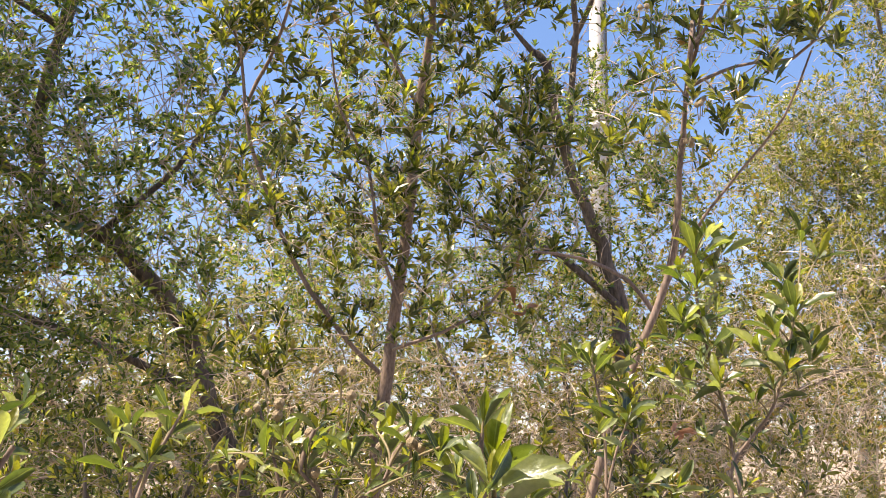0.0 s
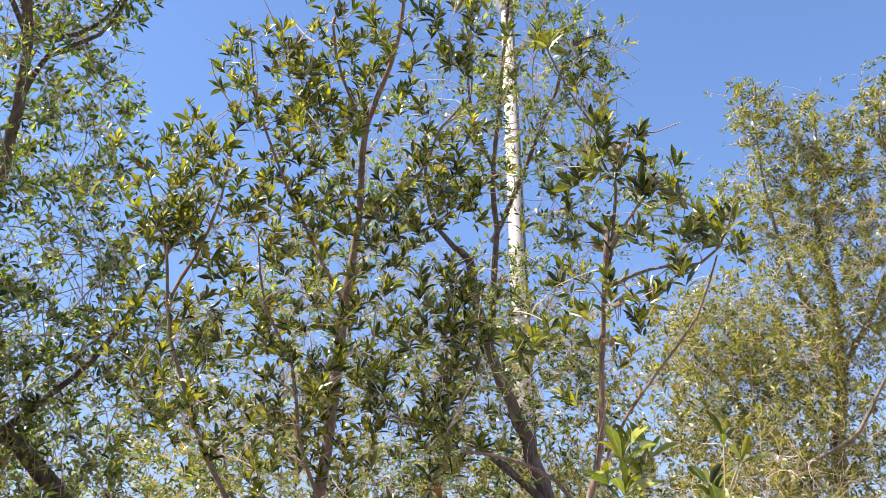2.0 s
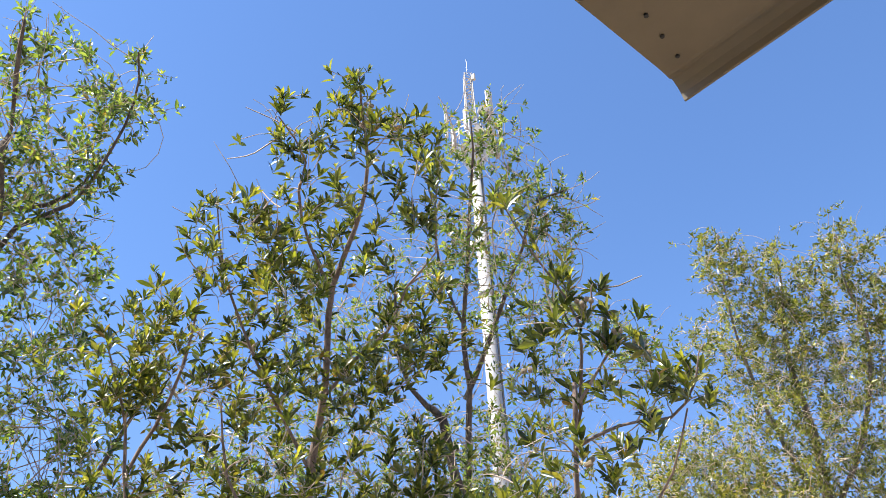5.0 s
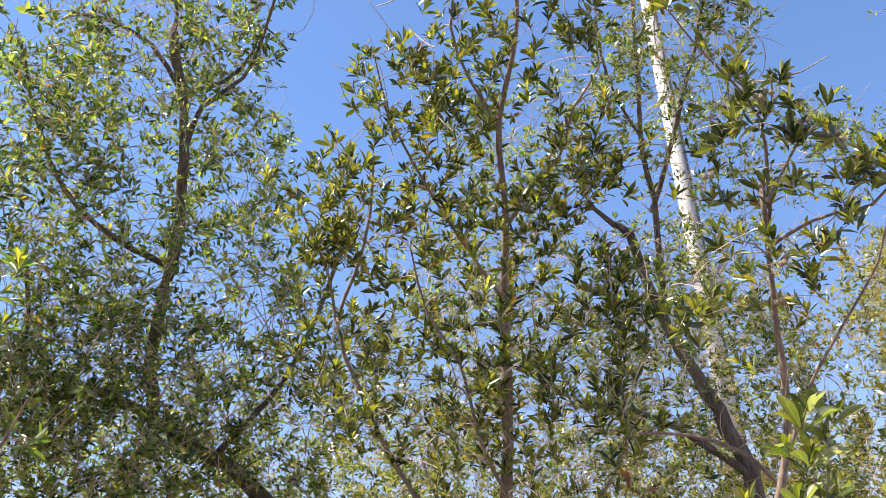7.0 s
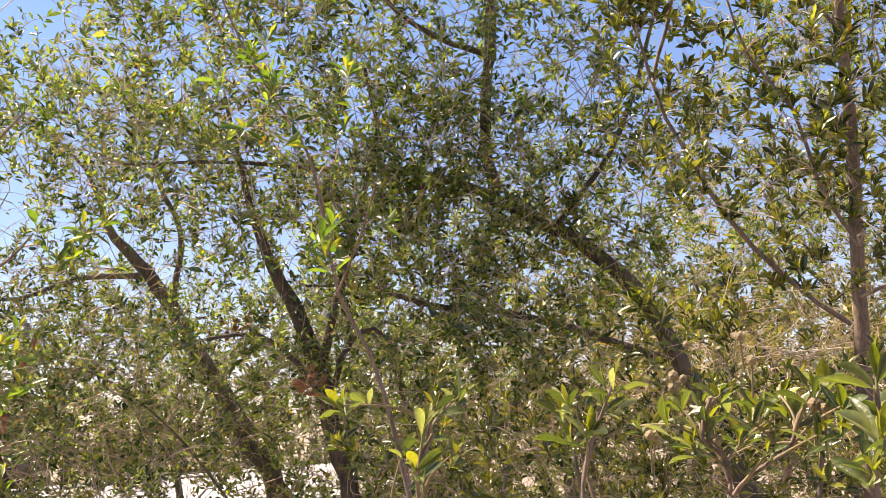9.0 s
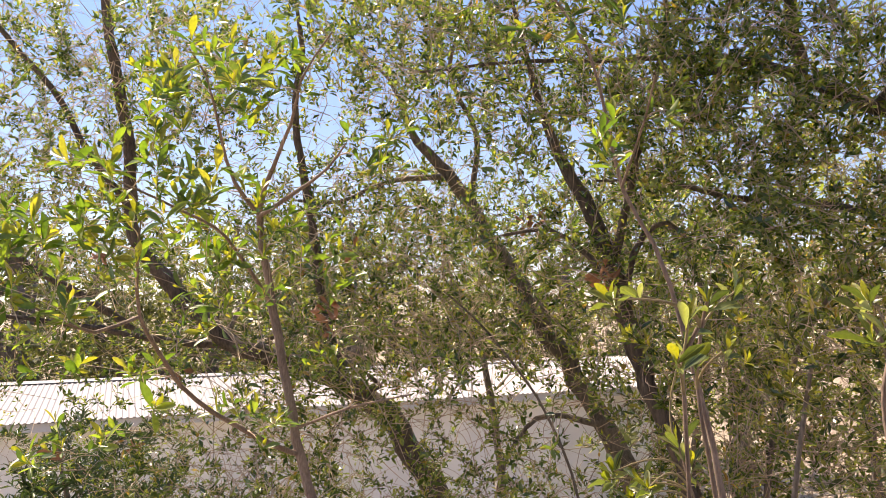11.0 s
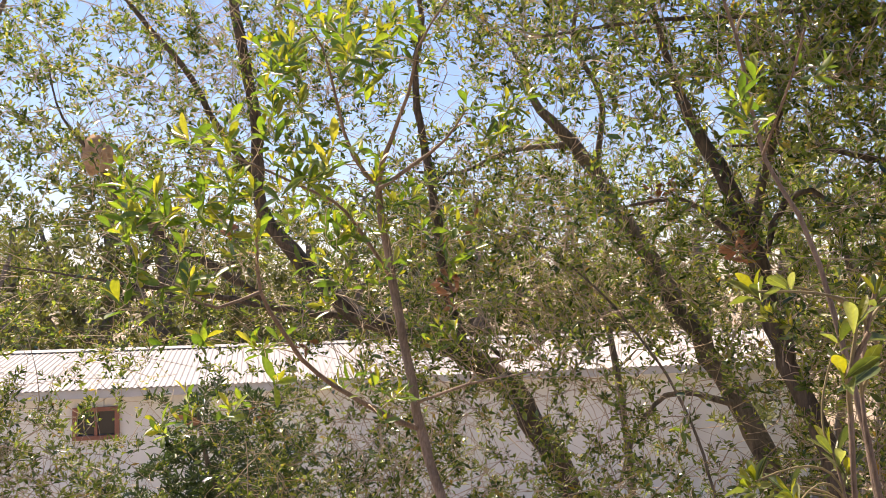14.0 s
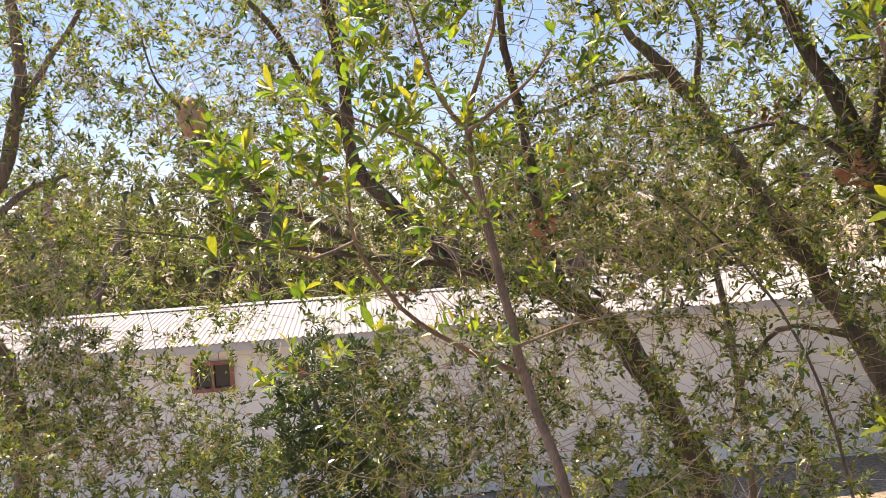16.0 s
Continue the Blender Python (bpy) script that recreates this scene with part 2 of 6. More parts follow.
def tube(path, sides, rough=0.0, rng=None):
    """Vertices and faces of a tapered tube along rows of (x, y, z, radius)."""
    c, r = path[:, :3], path[:, 3]
    d = unit(np.gradient(c, axis=0))
    ref = np.array([0.31, 0.17, 0.93]) if abs(d[:, 2]).mean() < 0.9 else np.array([0.95, 0.3, 0.05])
    u = unit(np.cross(d, ref))
    w = np.cross(d, u)
    a = np.arange(sides) * 2 * np.pi / sides
    rad = np.repeat(r[:, None], sides, 1)
    if rough:
        rad = rad * (1 + rough * rng.standard_normal(rad.shape))
    v = c[:, None] + rad[..., None] * (np.cos(a)[None, :, None] * u[:, None] + np.sin(a)[None, :, None] * w[:, None])
    n = len(path)
    i = np.arange((n - 1) * sides).reshape(n - 1, sides)
    j = np.roll(i, -1, 1)
    f = np.stack([i, j, j + sides, i + sides], -1).reshape(-1, 4)
    return v.reshape(-1, 3), f


class Bag:
    """Collects many small pieces into one mesh."""

    def __init__(self):
        self.v, self.f, self.k, self.n = [], [], [], 0

    def add(self, v, f, k=0):
        self.v.append(v)
        self.f.append(f + self.n)
        self.k.append(np.full(len(f), k))
        self.n += len(v)

    def make(self, name, mats, parent, label="", kind="stuff", smooth=False):
        if not self.v:
            return None
        faces = []
        for f in self.f:
            faces.extend(f.tolist())
        return mesh_object(name, np.vstack(self.v).tolist(), faces, mats, parent, label, kind, np.concatenate(self.k), smooth)


def leaf_shape(detail):
    """A lance-shaped leaf of length 1 along y, folded at its midrib and bent down: vertices, quads."""
    if detail == 3:
        return np.array([(0, 0, 0), (0.42, 0.52, 0.10), (0, 1, -0.08), (-0.42, 0.52, 0.10)], float), np.array([(0, 1, 2, 3)])
    if detail == 2:
        y, w = np.array([0, 0.10, 0.26, 0.46, 0.66, 0.84, 0.95, 1.0]), np.array([0.10, 0.20, 0.56, 0.90, 1.0, 0.72, 0.34, 0.02])
    elif detail == 1:
        y, w = np.array([0, 0.36, 0.70, 1.0]), np.array([0.10, 0.84, 0.86, 0.04])
    else:
        v = np.array([(0, 0, 0), (-0.43, 0.36, 0.12), (-0.35, 0.70, 0.06), (0, 1, -0.10), (0.35, 0.70, 0.06), (0.43, 0.36, 0.12)], float)
        return v, np.array([(0, 3, 2, 1), (0, 5, 4, 3)])
    v = []
    for yy, ww in zip(y, w):
        z = 0.08 * yy - 0.15 * yy * yy
        v += [(-0.5 * ww, yy, z + 0.22 * 0.5 * ww), (0, yy, z), (0.5 * ww, yy, z + 0.22 * 0.5 * ww)]
    f = []
    for i in range(len(y) - 1):
        q = 3 * i
        f += [(q, q + 1, q + 4, q + 3), (q + 1, q + 2, q + 5, q + 4)]
    return np.array(v), np.array(f)


SHAPES = [leaf_shape(i) for i in range(4)]


def leaf_mesh_rows(base, way, normal, length, width, detail):
    """All leaves of a crown at once: vertices and faces."""
    sv, sf = SHAPES[detail]
    way = unit(way)
    side = unit(np.cross(way, normal))
    nrm = np.cross(side, way)
    n, k = len(base), len(sv)
    v = (base[:, None] + (sv[None, :, 0:1] * width[:, None, None]) * side[:, None] + (sv[None, :, 1:2] * length[:, None, None]) * way[:, None]
         + (sv[None, :, 2:3] * length[:, None, None] * 0.8) * nrm[:, None])
    f = sf[None] + (np.arange(n) * k)[:, None, None]
    return v.reshape(-1, 3), f.reshape(-1, sf.shape[1])


def whorl(rng, tip, axis, size, count, ratio, young=0.36, wide=64, stack=0.5):
    """A rosette of leaves round a shoot's end: rows of base, way, normal, length, width, young."""
    axis = unit(axis)
    ref = unit(np.cross(axis, [0.3, 0.5, 0.81]))
    other = np.cross(axis, ref)
    q = np.arange(count) / max(1, count - 1)
    tilt = np.radians(8 + wide * q ** 0.8 + rng.uniform(-11, 11, count))
    phi = rng.uniform(0, 6.28) + np.arange(count) * 2.399 + rng.uniform(-0.3, 0.3, count)
    rad = np.cos(phi)[:, None] * ref + np.sin(phi)[:, None] * other
    ct, st = np.cos(tilt)[:, None], np.sin(tilt)[:, None]
    way = ct * axis + st * rad
    nrm = st * axis - ct * rad + 0.25 * rng.standard_normal((count, 3))
    ln = size * (0.55 + 0.5 * np.minimum(1, q * 2.2)) * rng.uniform(0.72, 1.15, count)
    base = tip - axis * (size * (0.02 + stack * q * rng.uniform(0.5, 1.1, count)))[:, None]
    wd = ln * ratio * rng.uniform(0.85, 1.15, count)
    return np.column_stack([base, way, nrm, ln, wd, (q < young).astype(float)])


def grow(name, label, category, limbs, crown, leaf, seed, mats, bark, twig_mat, detail=1, count=(5, 8), ratio=0.30, bare=0.15, wild=0.06,
         twig=0.0016, sides=3, step=0.09, trunk_sides=10, up=0.5, group="", limb_label="", side_leaves=0.28, ground=True, fill=1.0, spread=1.0, fuzz=0.12,
         curls=0, curl_len=(0.25, 0.7), curl=0.5, spurs=(1, 4), clump=4, tuft=0.09, young=0.15, lift=1.0, wide=64, stack=0.5):
    """A tree: trunk and limbs along given lines, then shoots reaching out to fill the crown in tufts, each ending in rosettes on short spurs."""
    rng = np.random.default_rng(seed)
    foot = np.array(limbs[0][0][:3])
    root = empty(name, (foot[0], foot[1], 0.0 if ground else foot[2]))
    tagged(root, label, category, group)
    nodes, ways, radii = [], [], []
    for k, pts in enumerate(limbs):
        path = spline(pts, step if step < 0.1 else 0.1)
        big = path[:, 3:4]
        path[:, :3] += rng.standard_normal((len(path), 3)) * big * 0.16
        v, f = tube(path, trunk_sides if k == 0 else max(6, trunk_sides - 3), 0.05, rng)
        mesh_object("trunk" if k == 0 else "limb", v.tolist(), f.tolist(), [bark], root, limb_label if k == 0 else "", "", None, True)
        keep = path[:, 2] > 1.6 if k == 0 and ground else np.ones(len(path), bool)
        nodes.append(path[keep, :3])
        ways.append(unit(np.gradient(path[:, :3], axis=0))[keep])
        radii.append(path[keep, 3])
    nodes, ways, radii = np.vstack(nodes), np.vstack(ways), np.concatenate(radii)
    goals = []
    for cx, cy, cz, rh, rv, n in crown:
        n, rh, rv = max(2, int(n * fill)), rh * spread, rv * spread
        c = max(1, n // clump)
        d = unit(rng.standard_normal((c, 3))) * (rng.random((c, 1)) ** 0.36) * (1 + fuzz * np.abs(rng.standard_normal((c, 1))))
        heart = np.array([cx, cy, cz]) + d * [rh, rh, rv]
        loose = rng.standard_normal((n, 3)) * tuft * (rng.random((n, 1)) + 0.25)
        loose[:c] = 0
        goals.append(heart[np.arange(n) % c] + loose)
    goals = np.vstack(goals)
    goals = goals[goals[:, 2] > 0.25]
    near = np.array([np.min(np.linalg.norm(nodes[::3] - g, axis=1)) for g in goals])
    goals = goals[np.argsort(near)]
    cap = len(nodes) + len(goals) * 8
    N, W, R = np.zeros((cap, 3)), np.zeros((cap, 3)), np.zeros(cap)
    m = len(nodes)
    N[:m], W[:m], R[:m] = nodes, ways, radii
    twigs, rows = Bag(), []
    tree, known = None, 0
    for g in goals:
        if tree is None or m - known > 400:
            tree, known = kdtree.KDTree(m), m
            for i in range(m):
                tree.insert(N[i], i)
            tree.balance()
        near = np.array([q[1] for q in tree.find_n(g, 24)] + list(range(known, m)))
        d = g - N[near]
        dist = np.sqrt((d * d).sum(1))
        cost = dist + up * np.maximum(0, -d[:, 2]) + 0.25 * (dist - (d * W[near]).sum(1))
        b = int(np.argmin(cost))
        j, L = int(near[b]), dist[b]
        if L < 0.012:
            continue
        n = int(np.clip(L / step, 3, 9))
        t = (np.arange(n + 1) / n)[:, None]
        mid = N[j] + W[j] * L * 0.40 + np.array([0, 0, 0.10 * L]) + rng.standard_normal(3) * L * 0.12
        pts = (1 - t) ** 2 * N[j] + 2 * t * (1 - t) * mid + t**2 * g
        jit = rng.standard_normal((n + 1, 3))
        jit[1:-1] = 0.5 * jit[1:-1] + 0.25 * (jit[2:] + jit[:-2])
        pts += jit * wild * L * 0.4 * np.sin(t * math.pi)
        r0 = min(R[j] * 0.85, twig * (1.0 + 2.2 * math.sqrt(L / 0.4)))
        rad = np.linspace(r0, twig * 0.6, n + 1)
        v, f = tube(np.hstack([pts, rad[:, None]]), sides)
        dirs = unit(np.gradient(pts, axis=0))
        pick = slice(1, n, 2) if n > 3 else slice(1, n + 1)
        e = len(pts[pick])
        N[m:m + e], W[m:m + e], R[m:m + e] = pts[pick], dirs[pick], rad[pick]
        m += e
        twigs.add(v, f)
        if rng.random() < bare:
            continue
        axis = unit(dirs[-1] + np.array([0, 0, lift]) + 0.22 * rng.standard_normal(3))
        rows.append(whorl(rng, pts[-1], axis, leaf * rng.uniform(0.7, 1.15), int(rng.integers(*count)), ratio, young, wide, stack))
        for _ in range(int(rng.integers(*spurs))):
            a = rng.uniform(0.35, 0.95) * n
            q = int(a)
            p = pts[q] + (pts[min(q + 1, n)] - pts[q]) * (a - q)
            way = unit(dirs[q] * 0.7 + rng.standard_normal(3) * 0.75 + np.array([0, 0, 0.6 * lift]))
            tip = p + way * leaf * (rng.uniform(0.5, 1.5) if detail < 3 else rng.uniform(0.3, 0.6))
            if detail < 3:
                sv, sf = tube(np.array([(*p, twig * 0.7), (*tip, twig * 0.5)]), 3)
                twigs.add(sv, sf)
            rows.append(whorl(rng, tip, unit(way + np.array([0, 0, 0.7 * lift])), leaf * rng.uniform(0.55, 1.0), max(3, int(rng.integers(*count)) - 1), ratio, young, wide, stack))
        for q in range(1, n):
            if rng.random() < side_leaves:
                out = unit(0.8 * rng.standard_normal(3) + dirs[q] * 1.0 + np.array([0, 0, 0.6]))
                ln = leaf * rng.uniform(0.5, 0.95)
                rows.append(np.array([[*pts[q], *out, *(np.array([0, 0, 1.0]) + 0.6 * rng.standard_normal(3)), ln, ln * ratio, 1.0 if rng.random() < young * 0.5 else 0.0]]))
    # bare wiry twigs that curl through the crown
    lo, hi = goals.min(0) - 0.05, goals.max(0) + 0.05
    for q in rng.integers(0, m, curls):
        p = N[q]
        if (p < lo).any() or (p > hi).any():
            continue
        k = int(rng.integers(4, 7))
        way = unit(W[q] * 0.8 + rng.standard_normal(3) * 0.8 + np.array([0, 0, 0.3 * lift]))
        axis = unit(rng.standard_normal(3))
        bend = rng.uniform(0.02, curl)
        seg = rng.uniform(*curl_len) / k
        pts = [p]
        for _ in range(k):
            way = unit(way + bend * np.cross(axis, way) + 0.10 * rng.standard_normal(3))
            pts.append(pts[-1] + way * seg)
        if tree.find(pts[-1])[2] > 0.12 or tree.find(pts[k // 2])[2] > 0.14:
            continue
        r = twig * rng.uniform(0.7, 1.5)
        v, f = tube(np.hstack([np.array(pts), np.linspace(r, r * 0.5, k + 1)[:, None]]), 3)
        twigs.add(v, f)
    twigs.make("twigwork", [twig_mat], root, "thin wiry brown twigs", smooth=True)
    if rows:
        a = np.vstack(rows)
        for flag, mat, nm in ((0, mats[0], "foliage"), (1, mats[1], "young_foliage")):
            b = a[a[:, 11] == flag]
            if len(b):
                v, f = leaf_mesh_rows(b[:, 0:3], b[:, 3:6], b[:, 6:9], b[:, 9], b[:, 10], detail)
                mesh_object(nm, v.tolist(), f.tolist(), [mat], root, "", "stuff", None, True)
    return root


# ---- ground ----
def ground_material():
    m, nt, b = material("sandy_ground")
    tc = nt.nodes.new("ShaderNodeTexCoord")
    n1 = node(nt, "ShaderNodeTexNoise", Scale=0.6, Detail=8.0, Roughness=0.65)
    n2 = node(nt, "ShaderNodeTexNoise", Scale=22.0, Detail=6.0, Roughness=0.7)
    for n in (n1, n2):
        nt.links.new(tc.outputs["Object"], n.inputs["Vector"])
    c1 = ramp(nt, n1.outputs["Fac"], [(0.35, (0.36, 0.295, 0.22)), (0.65, (0.50, 0.425, 0.335))])
    c2 = ramp(nt, n2.outputs["Fac"], [(0.42, (0.45, 0.40, 0.34)), (0.6, (1.1, 1.05, 1.0))])
    mx = nt.nodes.new("ShaderNodeMix")
    mx.data_type, mx.blend_type = "RGBA", "MULTIPLY"
    mx.inputs["Factor"].default_value = 1.0
    nt.links.new(c1.outputs["Color"], mx.inputs[6])
    nt.links.new(c2.outputs["Color"], mx.inputs[7])
    nt.links.new(mx.outputs[2], b.inputs["Base Color"])
    b.inputs["Roughness"].default_value = 0.95
    bump(nt, b, n2.outputs["Fac"], 0.6, 0.03)
    return m


def build_ground():
    """One sheet, finely uneven near the trees, reaching the horizon."""
    ring = [0, 2, 4, 6, 8, 10, 12, 14, 17, 20, 25, 32, 45, 70, 120, 250, 600, 1500, 3000]
    seg = 48
    v, f = [(0, 0, 0)], []
    for r in ring[1:]:
        for s in range(seg):
            x, y = r * math.cos(s * 2 * math.pi / seg), r * math.sin(s * 2 * math.pi / seg)
            v.append((x, y, 0.06 * noise.noise((x * 0.4, y * 0.4, 0)) - 0.02 if r < 60 else 0.0))
    for s in range(seg):
        f.append((0, 1 + s, 1 + (s + 1) % seg))
    for k in range(len(ring) - 2):
        o = 1 + k * seg
        for s in range(seg):
            f.append((o + s, o + seg + s, o + seg + (s + 1) % seg, o + (s + 1) % seg))
    g = mesh_object("ground", v, f, [ground_material()], None, smooth=True)
    tagged(g, "sandy brown ground with dry leaf litter", "ground", kind="structure")


build_ground()


# ---- lines of the stems, limbs and crowns ----
STEM_A = [(-0.3, 2.9, -0.06, 0.0309), (-0.21, 2.81, 2.09, 0.0245), (-0.13, 2.73, 4.23, 0.0213), (-0.11, 2.71, 4.41, 0.0197), (-0.08, 2.65, 4.7, 0.018), (-0.06, 2.56, 4.98, 0.0164), (-0.05, 2.52, 5.1, 0.0139), (-0.02, 2.41, 5.32, 0.0114), (-0.01, 2.26, 5.58, 0.009), (0.06, 2.14, 5.74, 0.0074), (0.09, 2.01, 5.9, 0.0057), (0.06, 1.87, 6.04, 0.0041), (0.05, 1.8, 6.1, 0.0025)]
STEM_A_LEFT = [(-0.15, 2.68, 4.21, 0.0089), (-0.31, 2.65, 4.37, 0.0083), (-0.44, 2.6, 4.56, 0.0076), (-0.53, 2.52, 4.78, 0.0068), (-0.59, 2.43, 5, 0.0062), (-0.52, 2.39, 5.14, 0.0055), (-0.45, 2.31, 5.31, 0.0048), (-0.42, 2.23, 5.47, 0.0028)]
STEM_A_TWIG = [(-0.58, 2.39, 4.98, 0.0054), (-0.59, 2.33, 5.11, 0.0045), (-0.62, 2.27, 5.21, 0.0036), (-0.65, 2.21, 5.3, 0.0027)]
STEM_A_RIGHT = [(-0.03, 2.42, 5.25, 0.0066), (0.08, 2.35, 5.37, 0.0059), (0.17, 2.31, 5.44, 0.0052), (0.23, 2.22, 5.56, 0.0044), (0.32, 2.15, 5.65, 0.003), (0.28, 2, 5.83, 0.0022)]
STEM_A_INNER = [(-0.06, 2.47, 5.04, 0.0058), (-0.2, 2.36, 5.27, 0.0051), (-0.29, 2.25, 5.43, 0.0043), (-0.35, 2.15, 5.57, 0.0036), (-0.37, 2.04, 5.71, 0.0022)]
STEM_A_TOP = [(-0.01, 2.27, 5.56, 0.0056), (-0.09, 2.18, 5.69, 0.0047), (-0.13, 2.07, 5.82, 0.0047), (-0.11, 2.01, 5.89, 0.0037), (-0.2, 1.91, 5.99, 0.002)]
STEM_A_LOW = [(-0.09, 2.56, 4.42, 0.0063), (-0.17, 2.51, 4.62, 0.0056), (-0.2, 2.45, 4.82, 0.005), (-0.29, 2.39, 4.98, 0.0042), (-0.32, 2.3, 5.16, 0.0028)]
STEM_A_SIDE = [(-0.11, 2.58, 4.28, 0.0063), (0.05, 2.57, 4.34, 0.0056), (0.19, 2.55, 4.43, 0.005), (0.27, 2.52, 4.56, 0.0042), (0.28, 2.48, 4.72, 0.0028), (0.29, 2.4, 4.95, 0.0021)]
CROWN_A_MAIN = [(-0.05, 2.18, 5.01, 0.11, 0.36, 22),
    (-0.21, 2.47, 5.19, 0.45, 0.3, 60),
    (0.16, 2.38, 5.27, 0.2, 0.29, 40),
    (-0.46, 2.41, 5.13, 0.2, 0.2, 24),
    (0.05, 1.87, 6, 0.1, 0.14, 26),
    (-0.14, 1.95, 5.95, 0.1, 0.08, 20),
    (0.22, 1.97, 6, 0.08, 0.08, 14),
    (-0.1, 2.12, 5.72, 0.22, 0.17, 60),
    (-0.32, 2.11, 5.63, 0.15, 0.16, 42),
    (-0.01, 2.34, 5.45, 0.28, 0.24, 60),
    (-0.35, 2.27, 5.32, 0.22, 0.2, 50),
    (0.25, 1.95, 5.72, 0.09, 0.12, 24),
    (0.29, 2.18, 5.4, 0.11, 0.16, 34)]
CROWN_A_REST = [(-0.59, 2.22, 5.22, 0.11, 0.12, 26),
    (-0.53, 2.14, 5.39, 0.09, 0.08, 12),
    (-0.47, 2.51, 4.85, 0.26, 0.26, 60),
    (-0.03, 2.55, 4.88, 0.33, 0.27, 80),
    (0.29, 2.31, 4.91, 0.14, 0.19, 34),
    (-0.28, 2.5, 4.65, 0.33, 0.28, 60),
    (0.22, 2.39, 4.67, 0.15, 0.19, 36),
    (-0.02, 2.56, 4.42, 0.35, 0.16, 30)]
CROWN_A = CROWN_A_MAIN + CROWN_A_REST
STEM_B = [(-0.02, 2.46, -0.06, 0.0151), (0.23, 2.29, 2.03, 0.012), (0.49, 2.13, 4.12, 0.0104), (0.54, 2.11, 4.25, 0.0098), (0.6, 2.07, 4.42, 0.0092), (0.62, 2.02, 4.58, 0.0085), (0.62, 1.99, 4.69, 0.0073), (0.62, 1.92, 4.85, 0.0067), (0.62, 1.84, 5.02, 0.0061), (0.63, 1.9, 4.92, 0.0055), (0.64, 1.84, 5.04, 0.0049), (0.63, 1.77, 5.16, 0.0037), (0.57, 1.73, 5.26, 0.003), (0.5, 1.69, 5.34, 0.0025), (0.44, 1.64, 5.42, 0.0018)]
STEM_B_OUTER = [(0.61, 1.88, 4.86, 0.0051), (0.68, 1.84, 4.89, 0.0044), (0.75, 1.81, 4.9, 0.0036), (0.83, 1.78, 4.9, 0.0036), (0.88, 1.72, 4.96, 0.0029), (0.89, 1.69, 5.01, 0.0022)]
STEM_B_MID = [(0.62, 1.83, 4.96, 0.0044), (0.67, 1.77, 5.03, 0.0036), (0.7, 1.74, 5.07, 0.0029), (0.74, 1.71, 5.09, 0.0022)]
STEM_B_LOW = [(0.61, 2.12, 4.41, 0.0049), (0.7, 2.05, 4.59, 0.0042), (0.78, 1.99, 4.7, 0.0037), (0.86, 1.91, 4.81, 0.003), (0.9, 1.83, 4.95, 0.0024)]
STEM_B_TOP = [(0.63, 1.78, 5.14, 0.0037), (0.66, 1.74, 5.18, 0.003), (0.66, 1.71, 5.23, 0.0022)]
STEM_B_LEFT = [(0.6, 2.19, 4.36, 0.0062), (0.53, 2.19, 4.44, 0.0055), (0.41, 2.2, 4.5, 0.0047), (0.28, 2.22, 4.52, 0.0039)]
CROWN_B_MAIN = [(0.44, 1.57, 5.35, 0.09, 0.06, 18),
    (0.65, 1.73, 5.21, 0.09, 0.08, 22),
    (0.59, 1.79, 5.14, 0.07, 0.07, 14),
    (0.73, 1.68, 4.93, 0.12, 0.08, 18),
    (0.83, 1.71, 5.01, 0.07, 0.06, 14),
    (0.74, 1.72, 4.84, 0.08, 0.04, 14),
    (0.63, 1.86, 4.75, 0.1, 0.06, 22),
    (0.87, 1.72, 4.96, 0.04, 0.06, 9),
    (0.71, 1.73, 5.07, 0.07, 0.05, 12),
    (0.46, 1.91, 4.73, 0.09, 0.06, 16),
    (0.55, 1.98, 5.04, 0.09, 0.12, 14),
    (0.47, 1.98, 4.69, 0.09, 0.09, 14),
    (0.42, 1.95, 4.02, 0.12, 0.12, 30)]
CROWN_B_REST = [(0.51, 2.03, 4.21, 0.1, 0.13, 16),
    (0.57, 1.88, 4.99, 0.09, 0.12, 12)]
CROWN_B = CROWN_B_MAIN + CROWN_B_REST
TRUNK_C = [(1.31, 4.49, -0.06, 0.0639), (1.14, 4.32, 2.21, 0.0507), (0.97, 4.15, 4.48, 0.0441), (0.92, 4.12, 4.81, 0.0399), (0.82, 4.07, 5.09, 0.0336), (0.69, 4.01, 5.37, 0.0273), (0.59, 3.91, 5.67, 0.023), (0.5, 3.82, 5.91, 0.0189), (0.47, 3.82, 5.92, 0.0158), (0.33, 3.73, 6.12, 0.0105), (0.29, 3.55, 6.42, 0.0073)]
TRUNK_C_FORK = [(0.69, 4.1, 5.43, 0.0188), (0.69, 3.98, 5.73, 0.0167), (0.69, 3.83, 6.05, 0.0157), (0.66, 3.73, 6.24, 0.0136), (0.67, 3.54, 6.54, 0.0115), (0.67, 3.32, 6.83, 0.0094), (0.67, 3.12, 7.04, 0.0062), (0.65, 3.01, 7.17, 0.0031)]
TRUNK_C_RIGHT = [(0.69, 3.96, 6.03, 0.0152), (0.79, 3.83, 6.24, 0.0137), (0.89, 3.64, 6.51, 0.0107), (0.97, 3.48, 6.7, 0.0091), (1.04, 3.31, 6.88, 0.0061), (1.17, 3.25, 6.91, 0.0046)]
TRUNK_C_TWIG = [(0.68, 3.7, 6.29, 0.0089), (0.56, 3.59, 6.5, 0.0075), (0.49, 3.4, 6.77, 0.006), (0.5, 3.21, 6.99, 0.0045)]
